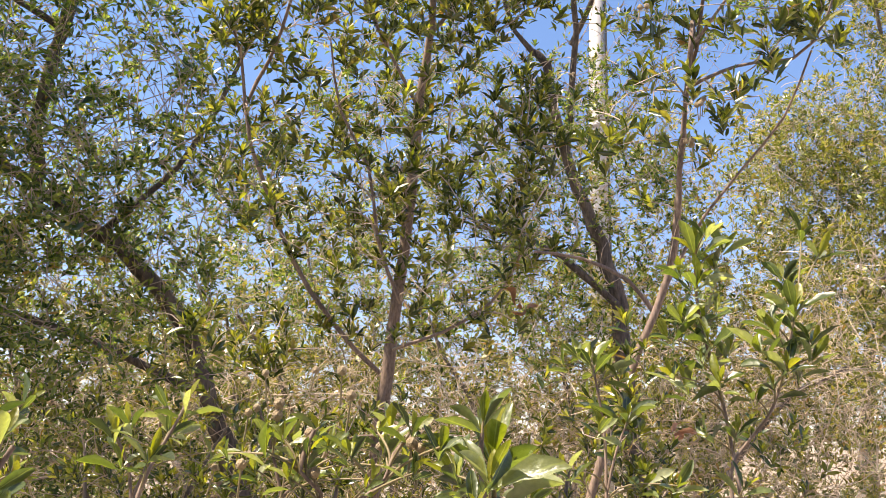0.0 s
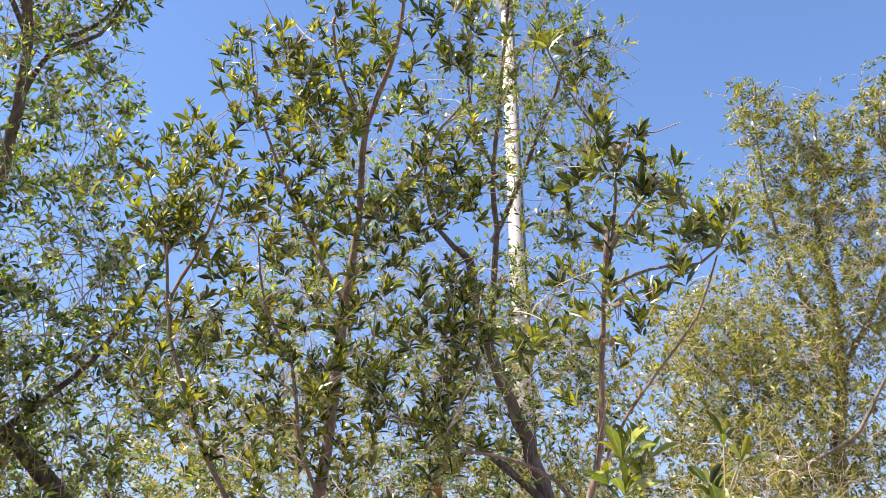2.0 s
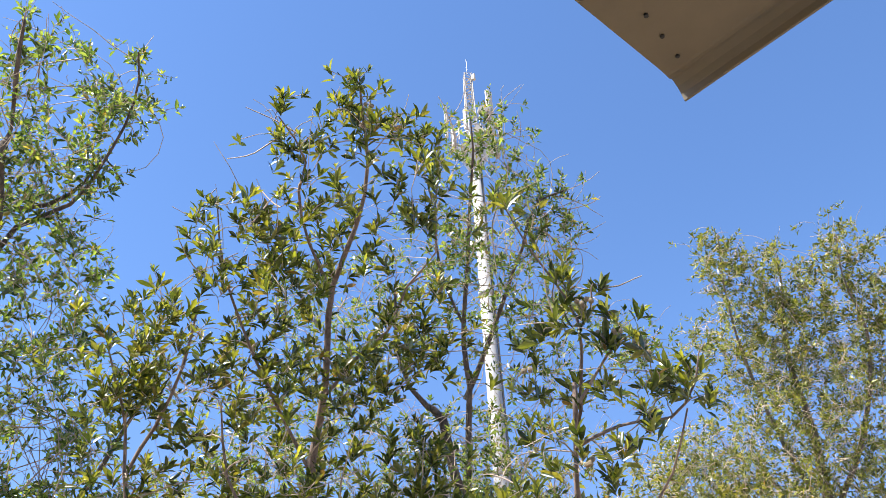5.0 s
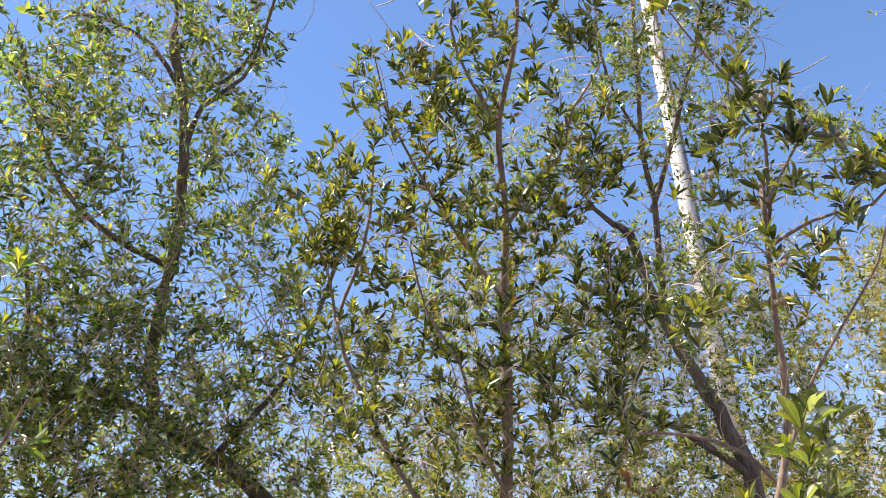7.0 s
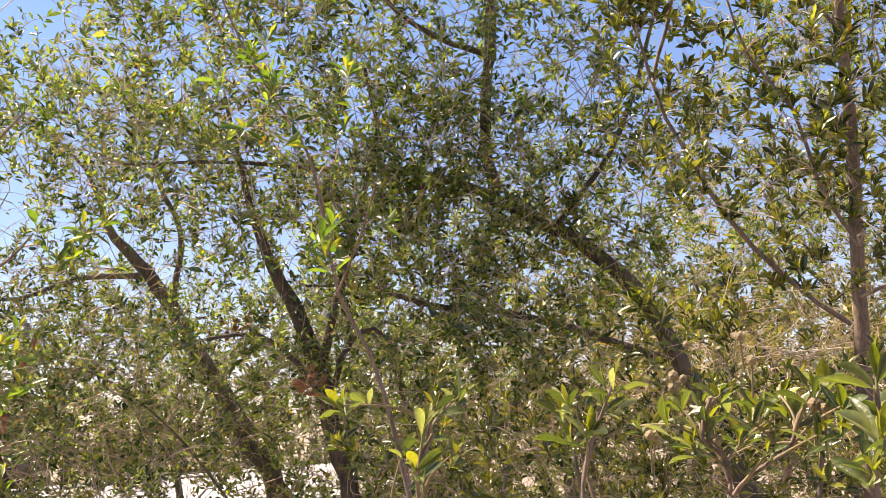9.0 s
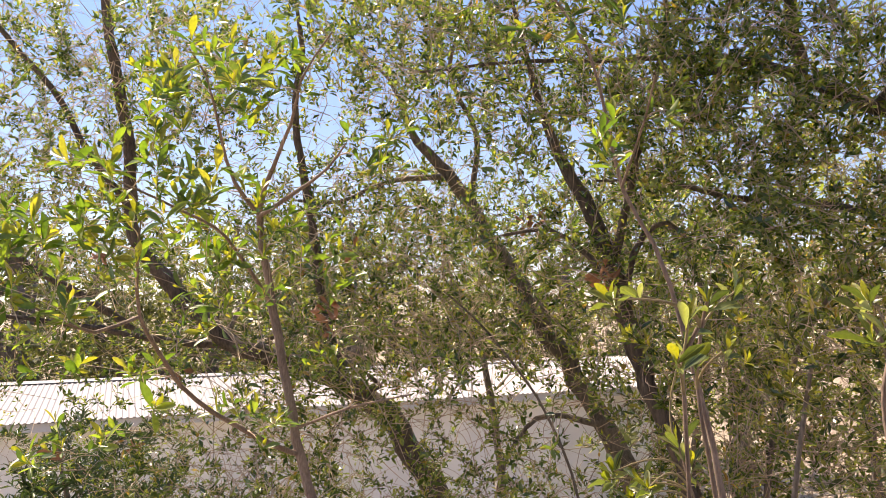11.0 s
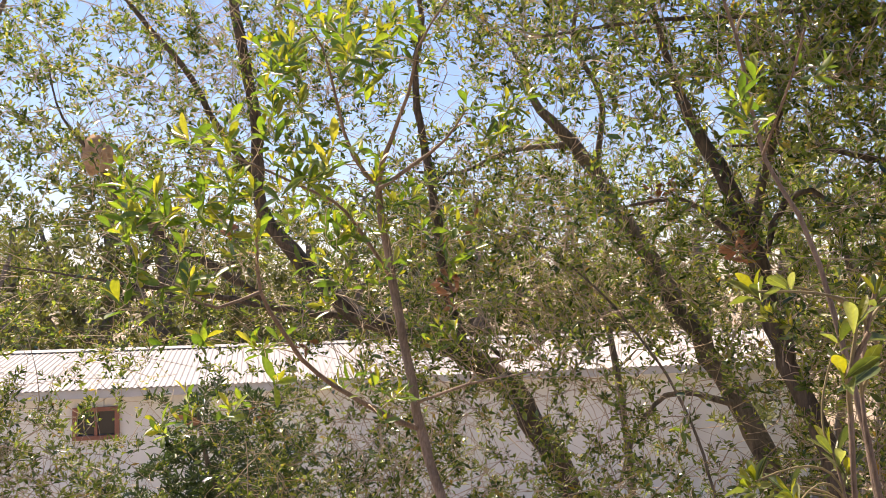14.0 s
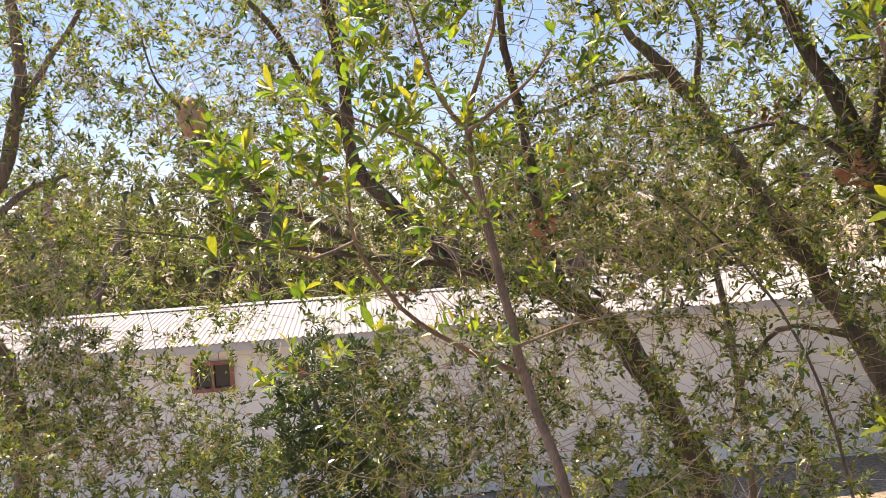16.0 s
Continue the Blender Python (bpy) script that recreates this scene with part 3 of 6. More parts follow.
TRUNK_C_SIDE = [(0.92, 4.04, 4.69, 0.0199), (0.66, 4.04, 4.91, 0.0171), (0.46, 4.04, 5.02, 0.0142), (0.23, 4.05, 5.07, 0.0114)]
CROWN_C_MAIN = [(0.7, 3.23, 7.22, 0.17, 0.17, 40),
    (1.02, 3.36, 7, 0.19, 0.16, 36),
    (1.18, 3.42, 6.86, 0.12, 0.16, 20),
    (0.87, 3.61, 6.56, 0.34, 0.34, 70),
    (0.61, 3.42, 6.71, 0.21, 0.33, 50),
    (1.08, 3.86, 6.26, 0.34, 0.37, 60),
    (1.78, 4.22, 6.48, 0.25, 0.32, 50),
    (0.76, 4.04, 5.57, 0.48, 0.48, 90),
    (0.53, 4.15, 5.35, 0.48, 0.48, 90),
    (0.4, 4.32, 4.69, 0.51, 0.27, 90),
    (1.31, 4.32, 4.86, 0.25, 0.44, 50),
    (1.15, 4.26, 5.29, 0.25, 0.37, 40),
    (0.03, 3.96, 6.13, 0.37, 0.76, 90)]
CROWN_C_REST = [(-0.41, 4.12, 5.75, 0.73, 0.79, 110),
    (-0.73, 4.39, 5.15, 0.62, 0.44, 80),
    (0.08, 3.69, 6.57, 0.43, 0.52, 50),
    (0.82, 4.33, 5.3, 0.62, 0.41, 70),
    (-0.11, 4.39, 5.68, 0.73, 0.38, 80),
    (0.95, 4.39, 5.69, 0.55, 0.36, 60),
    (-0.95, 4.46, 5.05, 0.64, 0.35, 70)]
CROWN_C = CROWN_C_MAIN + CROWN_C_REST
TRUNK_D = [(0.07, 4.03, -0.06, 0.067), (-0.43, 3.96, 1.99, 0.0531), (-0.93, 3.89, 4.04, 0.0462), (-0.98, 3.87, 4.16, 0.0444), (-1.08, 3.82, 4.42, 0.0414), (-1.23, 3.74, 4.64, 0.0395), (-1.4, 3.64, 4.82, 0.0347), (-1.54, 3.56, 4.91, 0.0289), (-1.72, 3.43, 5.04, 0.0231), (-1.91, 3.3, 5.14, 0.0173), (-2.17, 3.11, 5.18, 0.0135), (-2.4, 2.92, 5.19, 0.0116), (-2.68, 2.64, 5.21, 0.0086), (-2.98, 2.31, 5.18, 0.0058)]
TRUNK_D_UPRIGHT = [(-1.69, 3.45, 5.03, 0.0321), (-1.7, 3.4, 5.19, 0.03), (-1.63, 3.3, 5.54, 0.0278), (-1.64, 3.32, 5.59, 0.0278), (-1.55, 3.23, 5.86, 0.0268), (-1.49, 3.09, 6.13, 0.0236), (-1.45, 2.91, 6.41, 0.0193), (-1.43, 2.75, 6.6, 0.0161), (-1.43, 2.76, 6.61, 0.0139), (-1.39, 2.57, 6.82, 0.0107), (-1.35, 2.4, 6.98, 0.0075)]
TRUNK_D_LOW = [(-1.07, 3.89, 4.21, 0.0224), (-1.38, 3.78, 4.35, 0.019), (-1.74, 3.6, 4.48, 0.0172), (-2.07, 3.4, 4.54, 0.0146), (-2.33, 3.2, 4.64, 0.0086), (-2.54, 3.03, 4.65, 0.0051)]
TRUNK_D_BEND = [(-1.4, 3.47, 4.84, 0.0185), (-1.27, 3.49, 4.98, 0.0145), (-1.12, 3.5, 5.15, 0.0132), (-0.96, 3.48, 5.44, 0.0106), (-0.84, 3.41, 5.68, 0.0079), (-0.71, 3.34, 5.87, 0.0053)]
TRUNK_D_FORK = [(-1.5, 3.11, 6.18, 0.0136), (-1.4, 3.03, 6.36, 0.0115), (-1.2, 3.02, 6.49, 0.0094), (-1.09, 2.94, 6.64, 0.0073), (-0.93, 2.69, 6.97, 0.0052), (-0.93, 2.6, 7.05, 0.0042)]
TRUNK_D_SIDE = [(-1.51, 3.03, 6.47, 0.0128), (-1.59, 2.86, 6.62, 0.01), (-1.72, 2.74, 6.67, 0.0085), (-1.88, 2.63, 6.67, 0.0057)]
TRUNK_D_TIP = [(-1.53, 3.13, 6.53, 0.0131), (-1.35, 3.16, 6.6, 0.0102), (-1.21, 3.13, 6.71, 0.0087), (-1.13, 3.06, 6.82, 0.0058), (-1.04, 3.16, 6.73, 0.0044)]
TRUNK_D_ARM = [(-1.59, 3.25, 5.67, 0.0163), (-1.79, 3.09, 5.76, 0.0136), (-1.94, 2.89, 5.93, 0.0108), (-1.98, 2.68, 6.18, 0.0081), (-1.97, 2.51, 6.4, 0.0054)]
TRUNK_D_HANG = [(-1.74, 3.12, 5.05, 0.0154), (-1.99, 2.98, 5, 0.0142), (-2.1, 2.92, 4.94, 0.0116), (-2.19, 2.9, 4.77, 0.009), (-2.2, 2.94, 4.56, 0.0051)]
CROWN_D_MAIN = [(-1.45, 2.84, 6.9, 0.32, 0.44, 46),
    (-1.04, 2.85, 7.06, 0.13, 0.16, 18),
    (-1.16, 3.04, 6.83, 0.15, 0.16, 14),
    (-1.47, 3.36, 6.45, 0.3, 0.39, 42),
    (-1.33, 3.65, 6.07, 0.21, 0.33, 24),
    (-1.82, 2.74, 6.43, 0.5, 0.39, 190),
    (-1.9, 2.91, 5.94, 0.46, 0.41, 165),
    (-1.36, 3.25, 6.27, 0.23, 0.43, 62),
    (-1.72, 3.28, 5.45, 0.65, 0.38, 150),
    (-1.08, 3.55, 5.13, 0.42, 0.32, 120),
    (-1.88, 3.35, 5.01, 0.62, 0.33, 200),
    (-2.32, 2.63, 5.5, 0.87, 0.37, 260),
    (-1.4, 3.36, 5.5, 0.49, 0.46, 160)]
CROWN_D_REST = [(-2.1, 2.95, 4.86, 0.67, 0.28, 200),
    (-1.39, 3.52, 4.63, 0.48, 0.26, 140),
    (-1.83, 3.46, 4.3, 0.76, 0.19, 200),
    (-1.26, 2.7, 6.98, 0.22, 0.2, 36),
    (-1.04, 2.77, 6.86, 0.17, 0.16, 24),
    (-1.43, 2.99, 6.76, 0.25, 0.25, 36),
    (-1.2, 3.12, 6.55, 0.2, 0.25, 26),
    (-1.4, 3.26, 6.26, 0.25, 0.25, 26)]
CROWN_D_MORE = [(-1.86, 3.05, 4.83, 0.42, 0.38, 90),
    (-1.53, 3.23, 4.84, 0.38, 0.34, 80),
    (-1.74, 2.96, 5.33, 0.40, 0.36, 60)]
CROWN_D = CROWN_D_MAIN + CROWN_D_REST + CROWN_D_MORE
TRUNK_E = [(-1.85, 3.56, -0.06, 0.0661), (-2.12, 3.46, 1.64, 0.0525), (-2.39, 3.36, 3.35, 0.0456), (-2.5, 3.31, 3.65, 0.0469), (-2.59, 3.26, 4, 0.0482), (-2.64, 3.2, 4.35, 0.0431), (-2.7, 3.11, 4.58, 0.038), (-2.75, 3.01, 4.81, 0.0278), (-2.78, 2.91, 5.03, 0.0191), (-2.77, 2.83, 5.26, 0.0127), (-2.75, 2.7, 5.57, 0.0089)]
TRUNK_E_FORK = [(-2.54, 3.15, 4.28, 0.0223), (-2.42, 3.18, 4.73, 0.0185), (-2.3, 3.18, 5.07, 0.0161), (-2.18, 3.16, 5.37, 0.0124), (-2.15, 3.03, 5.67, 0.0087)]
TRUNK_E_TWIG = [(-2.46, 3.11, 4.05, 0.0167), (-2.57, 3, 4.28, 0.0139), (-2.7, 2.86, 4.42, 0.0111), (-2.86, 2.7, 4.4, 0.0069)]
TRUNK_E_ARCH = [(-2.44, 3.12, 4.16, 0.0167), (-2.37, 3.15, 4.38, 0.0153), (-2.28, 3.22, 4.43, 0.0125), (-2.2, 3.29, 4.32, 0.0083)]
CROWN_E = [(-2.65, 2.82, 5.23, 0.63, 0.37, 150),
    (-2.39, 3.06, 4.82, 0.42, 0.31, 100),
    (-2.68, 2.75, 4.33, 0.38, 0.16, 60),
    (-2.19, 3.55, 4.15, 0.64, 0.38, 130),
    (-2.02, 3.76, 3.58, 0.78, 0.33, 115),
    (-2.37, 3.3, 3.94, 0.34, 0.34, 80),
    (-3.13, 2.41, 5.72, 0.8, 0.42, 270),
    (-2.25, 2.25, 5.85, 0.5, 0.34, 150),
    (-2.0, 2.4, 6.0, 0.4, 0.34, 90)]
TRUNK_F = [(-2.28, 4.1, -0.06, 0.098), (-2.67, 3.99, 1.43, 0.0777), (-3.06, 3.89, 2.92, 0.0676), (-3.38, 3.75, 3.62, 0.0602), (-3.61, 3.54, 4.16, 0.0543), (-3.76, 3.34, 4.58, 0.047), (-3.85, 3.16, 4.89, 0.0382), (-3.93, 2.99, 5.09, 0.0279), (-3.95, 2.79, 5.46, 0.0093), (-4.01, 2.6, 5.65, 0.0051)]
TRUNK_F_ARCH = [(-3.21, 3.74, 3.36, 0.0224), (-3.37, 3.6, 3.41, 0.0173), (-3.48, 3.49, 3.4, 0.0152), (-3.55, 3.39, 3.28, 0.0132), (-3.59, 3.29, 3.07, 0.0112), (-3.6, 3.21, 2.85, 0.0082)]
TRUNK_F_SIDE = [(-3.8, 3.06, 4.86, 0.0203), (-3.99, 2.8, 4.84, 0.0152), (-4.17, 2.55, 4.72, 0.0119), (-4.29, 2.35, 4.73, 0.0085)]
TRUNK_F_TOP = [(-3.79, 3.28, 4.68, 0.0207), (-3.7, 3.26, 5.14, 0.0173), (-3.72, 3.08, 5.5, 0.0138), (-3.53, 3.11, 5.88, 0.0104)]
CROWN_F = [(-4.04, 2.82, 4.42, 0.58, 0.44, 85),
    (-3.75, 3.23, 4.2, 0.58, 0.51, 75),
    (-3.56, 3.02, 3.13, 0.55, 0.36, 80),
    (-3.87, 2.93, 4.98, 0.41, 0.41, 70),
    (-3.56, 3.12, 5.5, 0.68, 0.44, 190),
    (-3.22, 3.51, 3.96, 0.42, 0.36, 50),
    (-3.64, 3.31, 3.41, 0.58, 0.34, 60),
    (-4.22, 2.93, 3.8, 0.56, 0.32, 90),
    (-3.89, 2.88, 4.1, 0.68, 0.44, 160),
    (-4.28, 2.56, 4.71, 0.7, 0.39, 100),
    (-3.82, 2.71, 5.64, 0.85, 0.27, 130),
    (-3.5, 2.43, 5.74, 0.73, 0.48, 150),
    (-3.03, 2.83, 3.19, 0.35, 0.3, 45),
    (-3.05, 2.69, 2.89, 0.35, 0.25, 40)]
TRUNK_G = [(-3.23, 3.65, -0.06, 0.1135), (-3.7, 3.47, 1.38, 0.09), (-4.17, 3.29, 2.82, 0.0783), (-4.32, 3.19, 3.1, 0.0783), (-4.45, 3.07, 3.39, 0.0764), (-4.62, 2.84, 3.6, 0.0745), (-4.79, 2.55, 3.75, 0.0689), (-4.94, 2.26, 3.84, 0.0615), (-5.02, 2.08, 4.01, 0.0578), (-5.1, 1.84, 4.3, 0.0503), (-5.13, 1.69, 4.47, 0.0429), (-5.12, 1.62, 4.8, 0.0391), (-5.07, 1.59, 5.13, 0.0373), (-5.02, 1.53, 5.42, 0.0335), (-4.94, 1.44, 5.74, 0.0298), (-4.84, 1.36, 6.08, 0.0224)]
TRUNK_G_LEFT = [(-5.03, 2.3, 3.84, 0.0303), (-5.22, 1.82, 3.92, 0.0226), (-5.36, 1.32, 4.03, 0.0171), (-5.44, 0.92, 4.09, 0.0123), (-5.48, 0.55, 4.16, 0.0076), (-5.5, 0.19, 4.22, 0.004)]
TRUNK_G_LIMB = [(-5.31, 1.7, 4.75, 0.0246), (-5.33, 1.42, 5.11, 0.0218), (-5.3, 1.2, 5.48, 0.0188), (-5.28, 1, 5.68, 0.0159), (-5.24, 0.79, 5.9, 0.0116)]
TRUNK_G_NEST = [(-5.61, 1.91, 3.92, 0.0285), (-5.72, 1.52, 4.2, 0.0285), (-5.81, 1.02, 4.54, 0.0264), (-5.81, 0.86, 4.71, 0.0244), (-5.8, 0.74, 4.93, 0.0185), (-5.78, 0.53, 5.19, 0.0085), (-5.7, 0.43, 5.56, 0.005)]
TRUNK_G_STEM = [(-4.2, 2.57, 3.65, 0.0305), (-4.26, 2.5, 4.09, 0.0288), (-4.27, 2.44, 4.53, 0.0288), (-4.25, 2.37, 4.89, 0.0254), (-4.2, 2.28, 5.28, 0.0203), (-4.09, 2.28, 5.59, 0.0152), (-4.02, 2.19, 5.88, 0.0102)]
TRUNK_G_STUB = [(-4.48, 2.88, 3.56, 0.0234), (-4.4, 3, 3.58, 0.019), (-4.45, 2.93, 3.65, 0.0132)]
CROWN_G_MAIN = [(-5.39, 0.24, 2.65, 0.95, 0.23, 60),
    (-4.34, 2.52, 2.64, 0.92, 0.46, 190),
    (-4.22, 3.31, 2.35, 1.14, 0.27, 90),
    (-3.52, 3.36, 2.74, 0.68, 0.37, 40),
    (-5.29, 1.3, 3.14, 1.06, 0.49, 60),
    (-4.17, 2.51, 3.16, 0.41, 0.41, 60),
    (-5.83, 0.65, 3.28, 0.65, 0.45, 90),
    (-6.04, 0.92, 3.76, 0.84, 0.21, 40),
    (-5.61, 1.19, 5.52, 0.98, 0.65, 330),
    (-5.17, 1.7, 5.81, 0.86, 0.43, 180),
    (-6.02, 0.73, 4.79, 0.59, 0.59, 110),
    (-5.68, 1.47, 4.86, 0.61, 0.45, 90),
    (-4.87, 2.13, 5.57, 0.68, 0.46, 120)]
CROWN_G_REST = [(-5.79, 1.23, 4.21, 0.94, 0.28, 110),
    (-5.07, 2.2, 4.33, 0.65, 0.46, 100),
    (-4.66, 2.24, 3.19, 0.93, 0.36, 130),
    (-4.41, 2.64, 3.95, 0.46, 0.35, 80),
    (-5.17, 1.92, 3.67, 0.76, 0.27, 60),
    (-6.42, -0.23, 3.32, 0.66, 0.57, 120),
    (-5.87, 0.1, 2.93, 0.81, 0.49, 110),
    (-4.53, 1.62, 3.14, 0.35, 0.22, 40),
    (-4.04, 1.91, 2.93, 0.4, 0.22, 50),
    (-4.42, 1.38, 2.78, 0.4, 0.22, 50),
    (-3.82, 2.3, 2.85, 0.4, 0.25, 45),
    (-4.34, 1.99, 3.57, 0.35, 0.22, 35)]
CROWN_G_HIGH = [(-5.92, 0.32, 5.52, 0.58, 0.52, 60),
    (-5.81, 0.94, 5.72, 0.58, 0.52, 70),
    (-5.19, 1.39, 5.33, 0.45, 0.41, 55),
    (-4.77, 1.84, 5.53, 0.50, 0.45, 55),
    (-6.04, 0.26, 4.94, 0.45, 0.41, 45)]
CROWN_G = CROWN_G_MAIN + CROWN_G_REST + CROWN_G_HIGH
TRUNK_H = [(-6.08, -0.41, -0.06, 0.1277), (-6.17, -0.44, 1.21, 0.1013), (-6.26, -0.47, 2.48, 0.0881), (-6.35, -0.5, 2.93, 0.0793), (-6.4, -0.57, 3.4, 0.0705), (-6.41, -0.75, 3.88, 0.0617), (-6.42, -0.65, 4.33, 0.0528), (-6.41, -0.48, 4.67, 0.0484), (-6.38, -0.38, 4.98, 0.044), (-6.32, -0.31, 5.32, 0.0418), (-6.2, -0.33, 5.82, 0.0352), (-6.09, -0.28, 6.16, 0.0264)]
TRUNK_H_LIMB = [(-6.36, -0.35, 5.11, 0.0264), (-6.3, -0.12, 5.45, 0.022), (-6.23, 0.09, 5.77, 0.0176), (-6.14, 0.22, 6.06, 0.0132)]
TRUNK_H_LOW = [(-6.32, -0.64, 4.25, 0.026), (-6.33, -0.28, 4.58, 0.0195), (-6.33, -0.06, 4.65, 0.013)]
CROWN_H = [(-6.28, -0.14, 5.54, 0.75, 0.57, 140),
    (-6.53, -0.29, 4.64, 0.54, 0.54, 90),
    (-6.54, -0.55, 3.94, 0.49, 0.49, 70),
    (-6.97, 0, 4.1, 0.57, 0.28, 60),
    (-6.26, -0.39, 2.97, 0.52, 0.52, 110),
    (-5.53, -0.03, 3.36, 0.4, 0.3, 45),
    (-5.16, -0.23, 2.98, 0.4, 0.3, 45),
    (-5.24, 0.34, 2.87, 0.4, 0.25, 40),
    (-4.97, 0.69, 2.74, 0.35, 0.2, 35),
    (-5.75, -0.3, 3.72, 0.4, 0.3, 40)]
TRUNK_R = [(4.99, 8.39, -0.06, 0.0995), (4.85, 8.04, 2.9, 0.0789), (4.71, 7.69, 5.85, 0.0686), (4.75, 7.46, 6.53, 0.0561), (4.68, 7.18, 7.35, 0.0374), (4.51, 6.91, 8.09, 0.0249), (4.46, 6.56, 8.68, 0.0125), (4.42, 6.41, 8.93, 0.0062)]
TRUNK_R_LEFT = [(4.61, 7.29, 6.58, 0.0274), (4.31, 7.17, 7.34, 0.0213), (4.04, 6.93, 8.09, 0.0152), (3.88, 6.63, 8.71, 0.0091), (3.81, 6.35, 9.14, 0.0061)]
TRUNK_R_RIGHT = [(4.64, 7.3, 6.48, 0.0305), (4.95, 6.81, 7.19, 0.0244), (5.01, 6.32, 8.02, 0.0152), (4.83, 6.11, 8.53, 0.0091), (4.77, 5.91, 8.85, 0.0061)]
TRUNK_R_LOW = [(3.42, 6.55, 5.26, 0.0229), (3.64, 6.4, 5.42, 0.0203), (3.91, 6.2, 5.57, 0.0178), (4.16, 5.9, 6.04, 0.0127)]
CROWN_R = [(3.94, 6.65, 9.01, 0.28, 0.37, 50),
    (4.45, 6.53, 8.73, 0.37, 0.34, 60),
    (4.93, 6.15, 8.77, 0.28, 0.37, 45),
    (4.18, 7.06, 8.17, 0.69, 0.56, 170),
    (4.87, 6.77, 7.9, 0.81, 0.75, 240),
    (5.42, 6.23, 8.3, 0.5, 0.76, 110),
    (4.38, 7.26, 7.02, 1.22, 0.67, 330),
    (3.64, 7.45, 6.97, 0.54, 0.48, 100),
    (5.29, 6.64, 7, 0.73, 0.91, 150),
    (3.96, 7.59, 6, 1.19, 0.78, 330),
    (3.49, 7.65, 6.57, 0.78, 0.78, 160),
    (3.71, 7.02, 4.96, 0.92, 0.81, 400),
    (4.22, 6.92, 6.21, 0.68, 1.02, 150),
    (4.04, 7.39, 5.69, 1.11, 0.52, 110)]
SHRUB_I = [(0.74, 4.62, -0.06, 0.0226), (0.56, 4.6, 1.84, 0.0179), (0.39, 4.58, 3.73, 0.0156), (0.33, 4.59, 3.96, 0.014), (0.23, 4.59, 4.26, 0.0125), (0.07, 4.57, 4.5, 0.0094), (0, 4.55, 4.68, 0.0062)]
SHRUB_I_B = [(0.64, 5.3, -0.06, 0.0358), (1.13, 5.11, 1.84, 0.0284), (1.62, 4.93, 3.74, 0.0247), (1.84, 4.87, 4.04, 0.0211), (2.07, 4.76, 4.32, 0.0176), (2.34, 4.62, 4.48, 0.0123)]
SHRUB_I_C = [(-0.89, 5, -0.06, 0.0294), (-0.84, 4.96, 1.81, 0.0233), (-0.79, 4.93, 3.68, 0.0203), (-0.76, 4.94, 4.06, 0.0169), (-0.91, 4.9, 4.44, 0.0136), (-1.11, 4.83, 4.69, 0.0085)]
SHRUB_I_D = [(-1.26, 4.72, -0.06, 0.0283), (-1.49, 4.6, 1.81, 0.0224), (-1.72, 4.47, 3.68, 0.0195), (-1.84, 4.43, 4.02, 0.0163), (-2.01, 4.35, 4.29, 0.013)]
CROWN_I = [(-0.16, 4.6, 3.98, 0.81, 0.34, 150),
    (0.74, 4.54, 3.92, 0.75, 0.31, 150),
    (-1.19, 4.55, 3.92, 0.76, 0.35, 130),
    (0.36, 4.58, 4.14, 0.59, 0.31, 150),
    (1.94, 5.04, 4.14, 0.7, 0.44, 240),
    (2.37, 4.83, 4.47, 0.55, 0.55, 170),
    (1.23, 4.64, 4.05, 0.46, 0.29, 90),
    (-0.89, 4.92, 4.18, 0.64, 0.37, 160),
    (-1.83, 4.44, 4.13, 0.55, 0.36, 140),
    (2.66, 4.82, 3.9, 0.75, 0.5, 200),
    (2.2, 5.3, 4.5, 0.6, 0.45, 150)]
SHRUB_J = [(-2.57, 3.87, -0.06, 0.0102), (-2.88, 3.51, 1.79, 0.0081), (-3.19, 3.15, 3.64, 0.007), (-3.39, 2.95, 4, 0.0063), (-3.56, 2.73, 4.24, 0.0049), (-3.68, 2.55, 4.35, 0.0035)]
SHRUB_J_B = [(-2.42, 3.56, -0.06, 0.0216), (-2.24, 3.67, 1.76, 0.0171), (-2.06, 3.78, 3.59, 0.0149), (-1.98, 3.85, 3.87, 0.0134), (-1.86, 3.91, 4.09, 0.0089)]
CROWN_J = [(-2.39, 3.73, 3.33, 0.4, 0.43, 110),
    (-2.63, 3.62, 3.06, 0.41, 0.22, 60),
    (-1.99, 3.97, 3.36, 0.78, 0.41, 170),
    (-1.41, 4.03, 3.47, 0.66, 0.42, 150),
    (-0.94, 4.45, 3.76, 0.78, 0.41, 150),
    (-2.71, 3.47, 3.76, 0.67, 0.34, 110),
    (-3.56, 2.73, 4.18, 0.65, 0.37, 105),
    (-1.97, 3.85, 3.92, 0.57, 0.3, 150),
    (-3.38, 3.24, 4.41, 0.49, 0.29, 60),
    (-3.64, 2.52, 3.62, 0.62, 0.28, 90),
    (-3.99, 1.92, 4.22, 0.47, 0.41, 80)]
SHRUB_K = [(-6.01, 2.12, -0.06, 0.0407), (-6.15, 1.99, 0.95, 0.0323), (-6.3, 1.87, 1.96, 0.0281), (-6.44, 1.75, 2.3, 0.0234), (-6.57, 1.63, 2.75, 0.0187), (-6.64, 1.58, 3.11, 0.0117)]
SHRUB_K_B = [(-6.25, 1.45, -0.06, 0.0407), (-6.27, 1.67, 0.94, 0.0323), (-6.3, 1.89, 1.95, 0.0281), (-6.33, 2.14, 2.35, 0.0234), (-6.37, 2.33, 2.78, 0.014)]
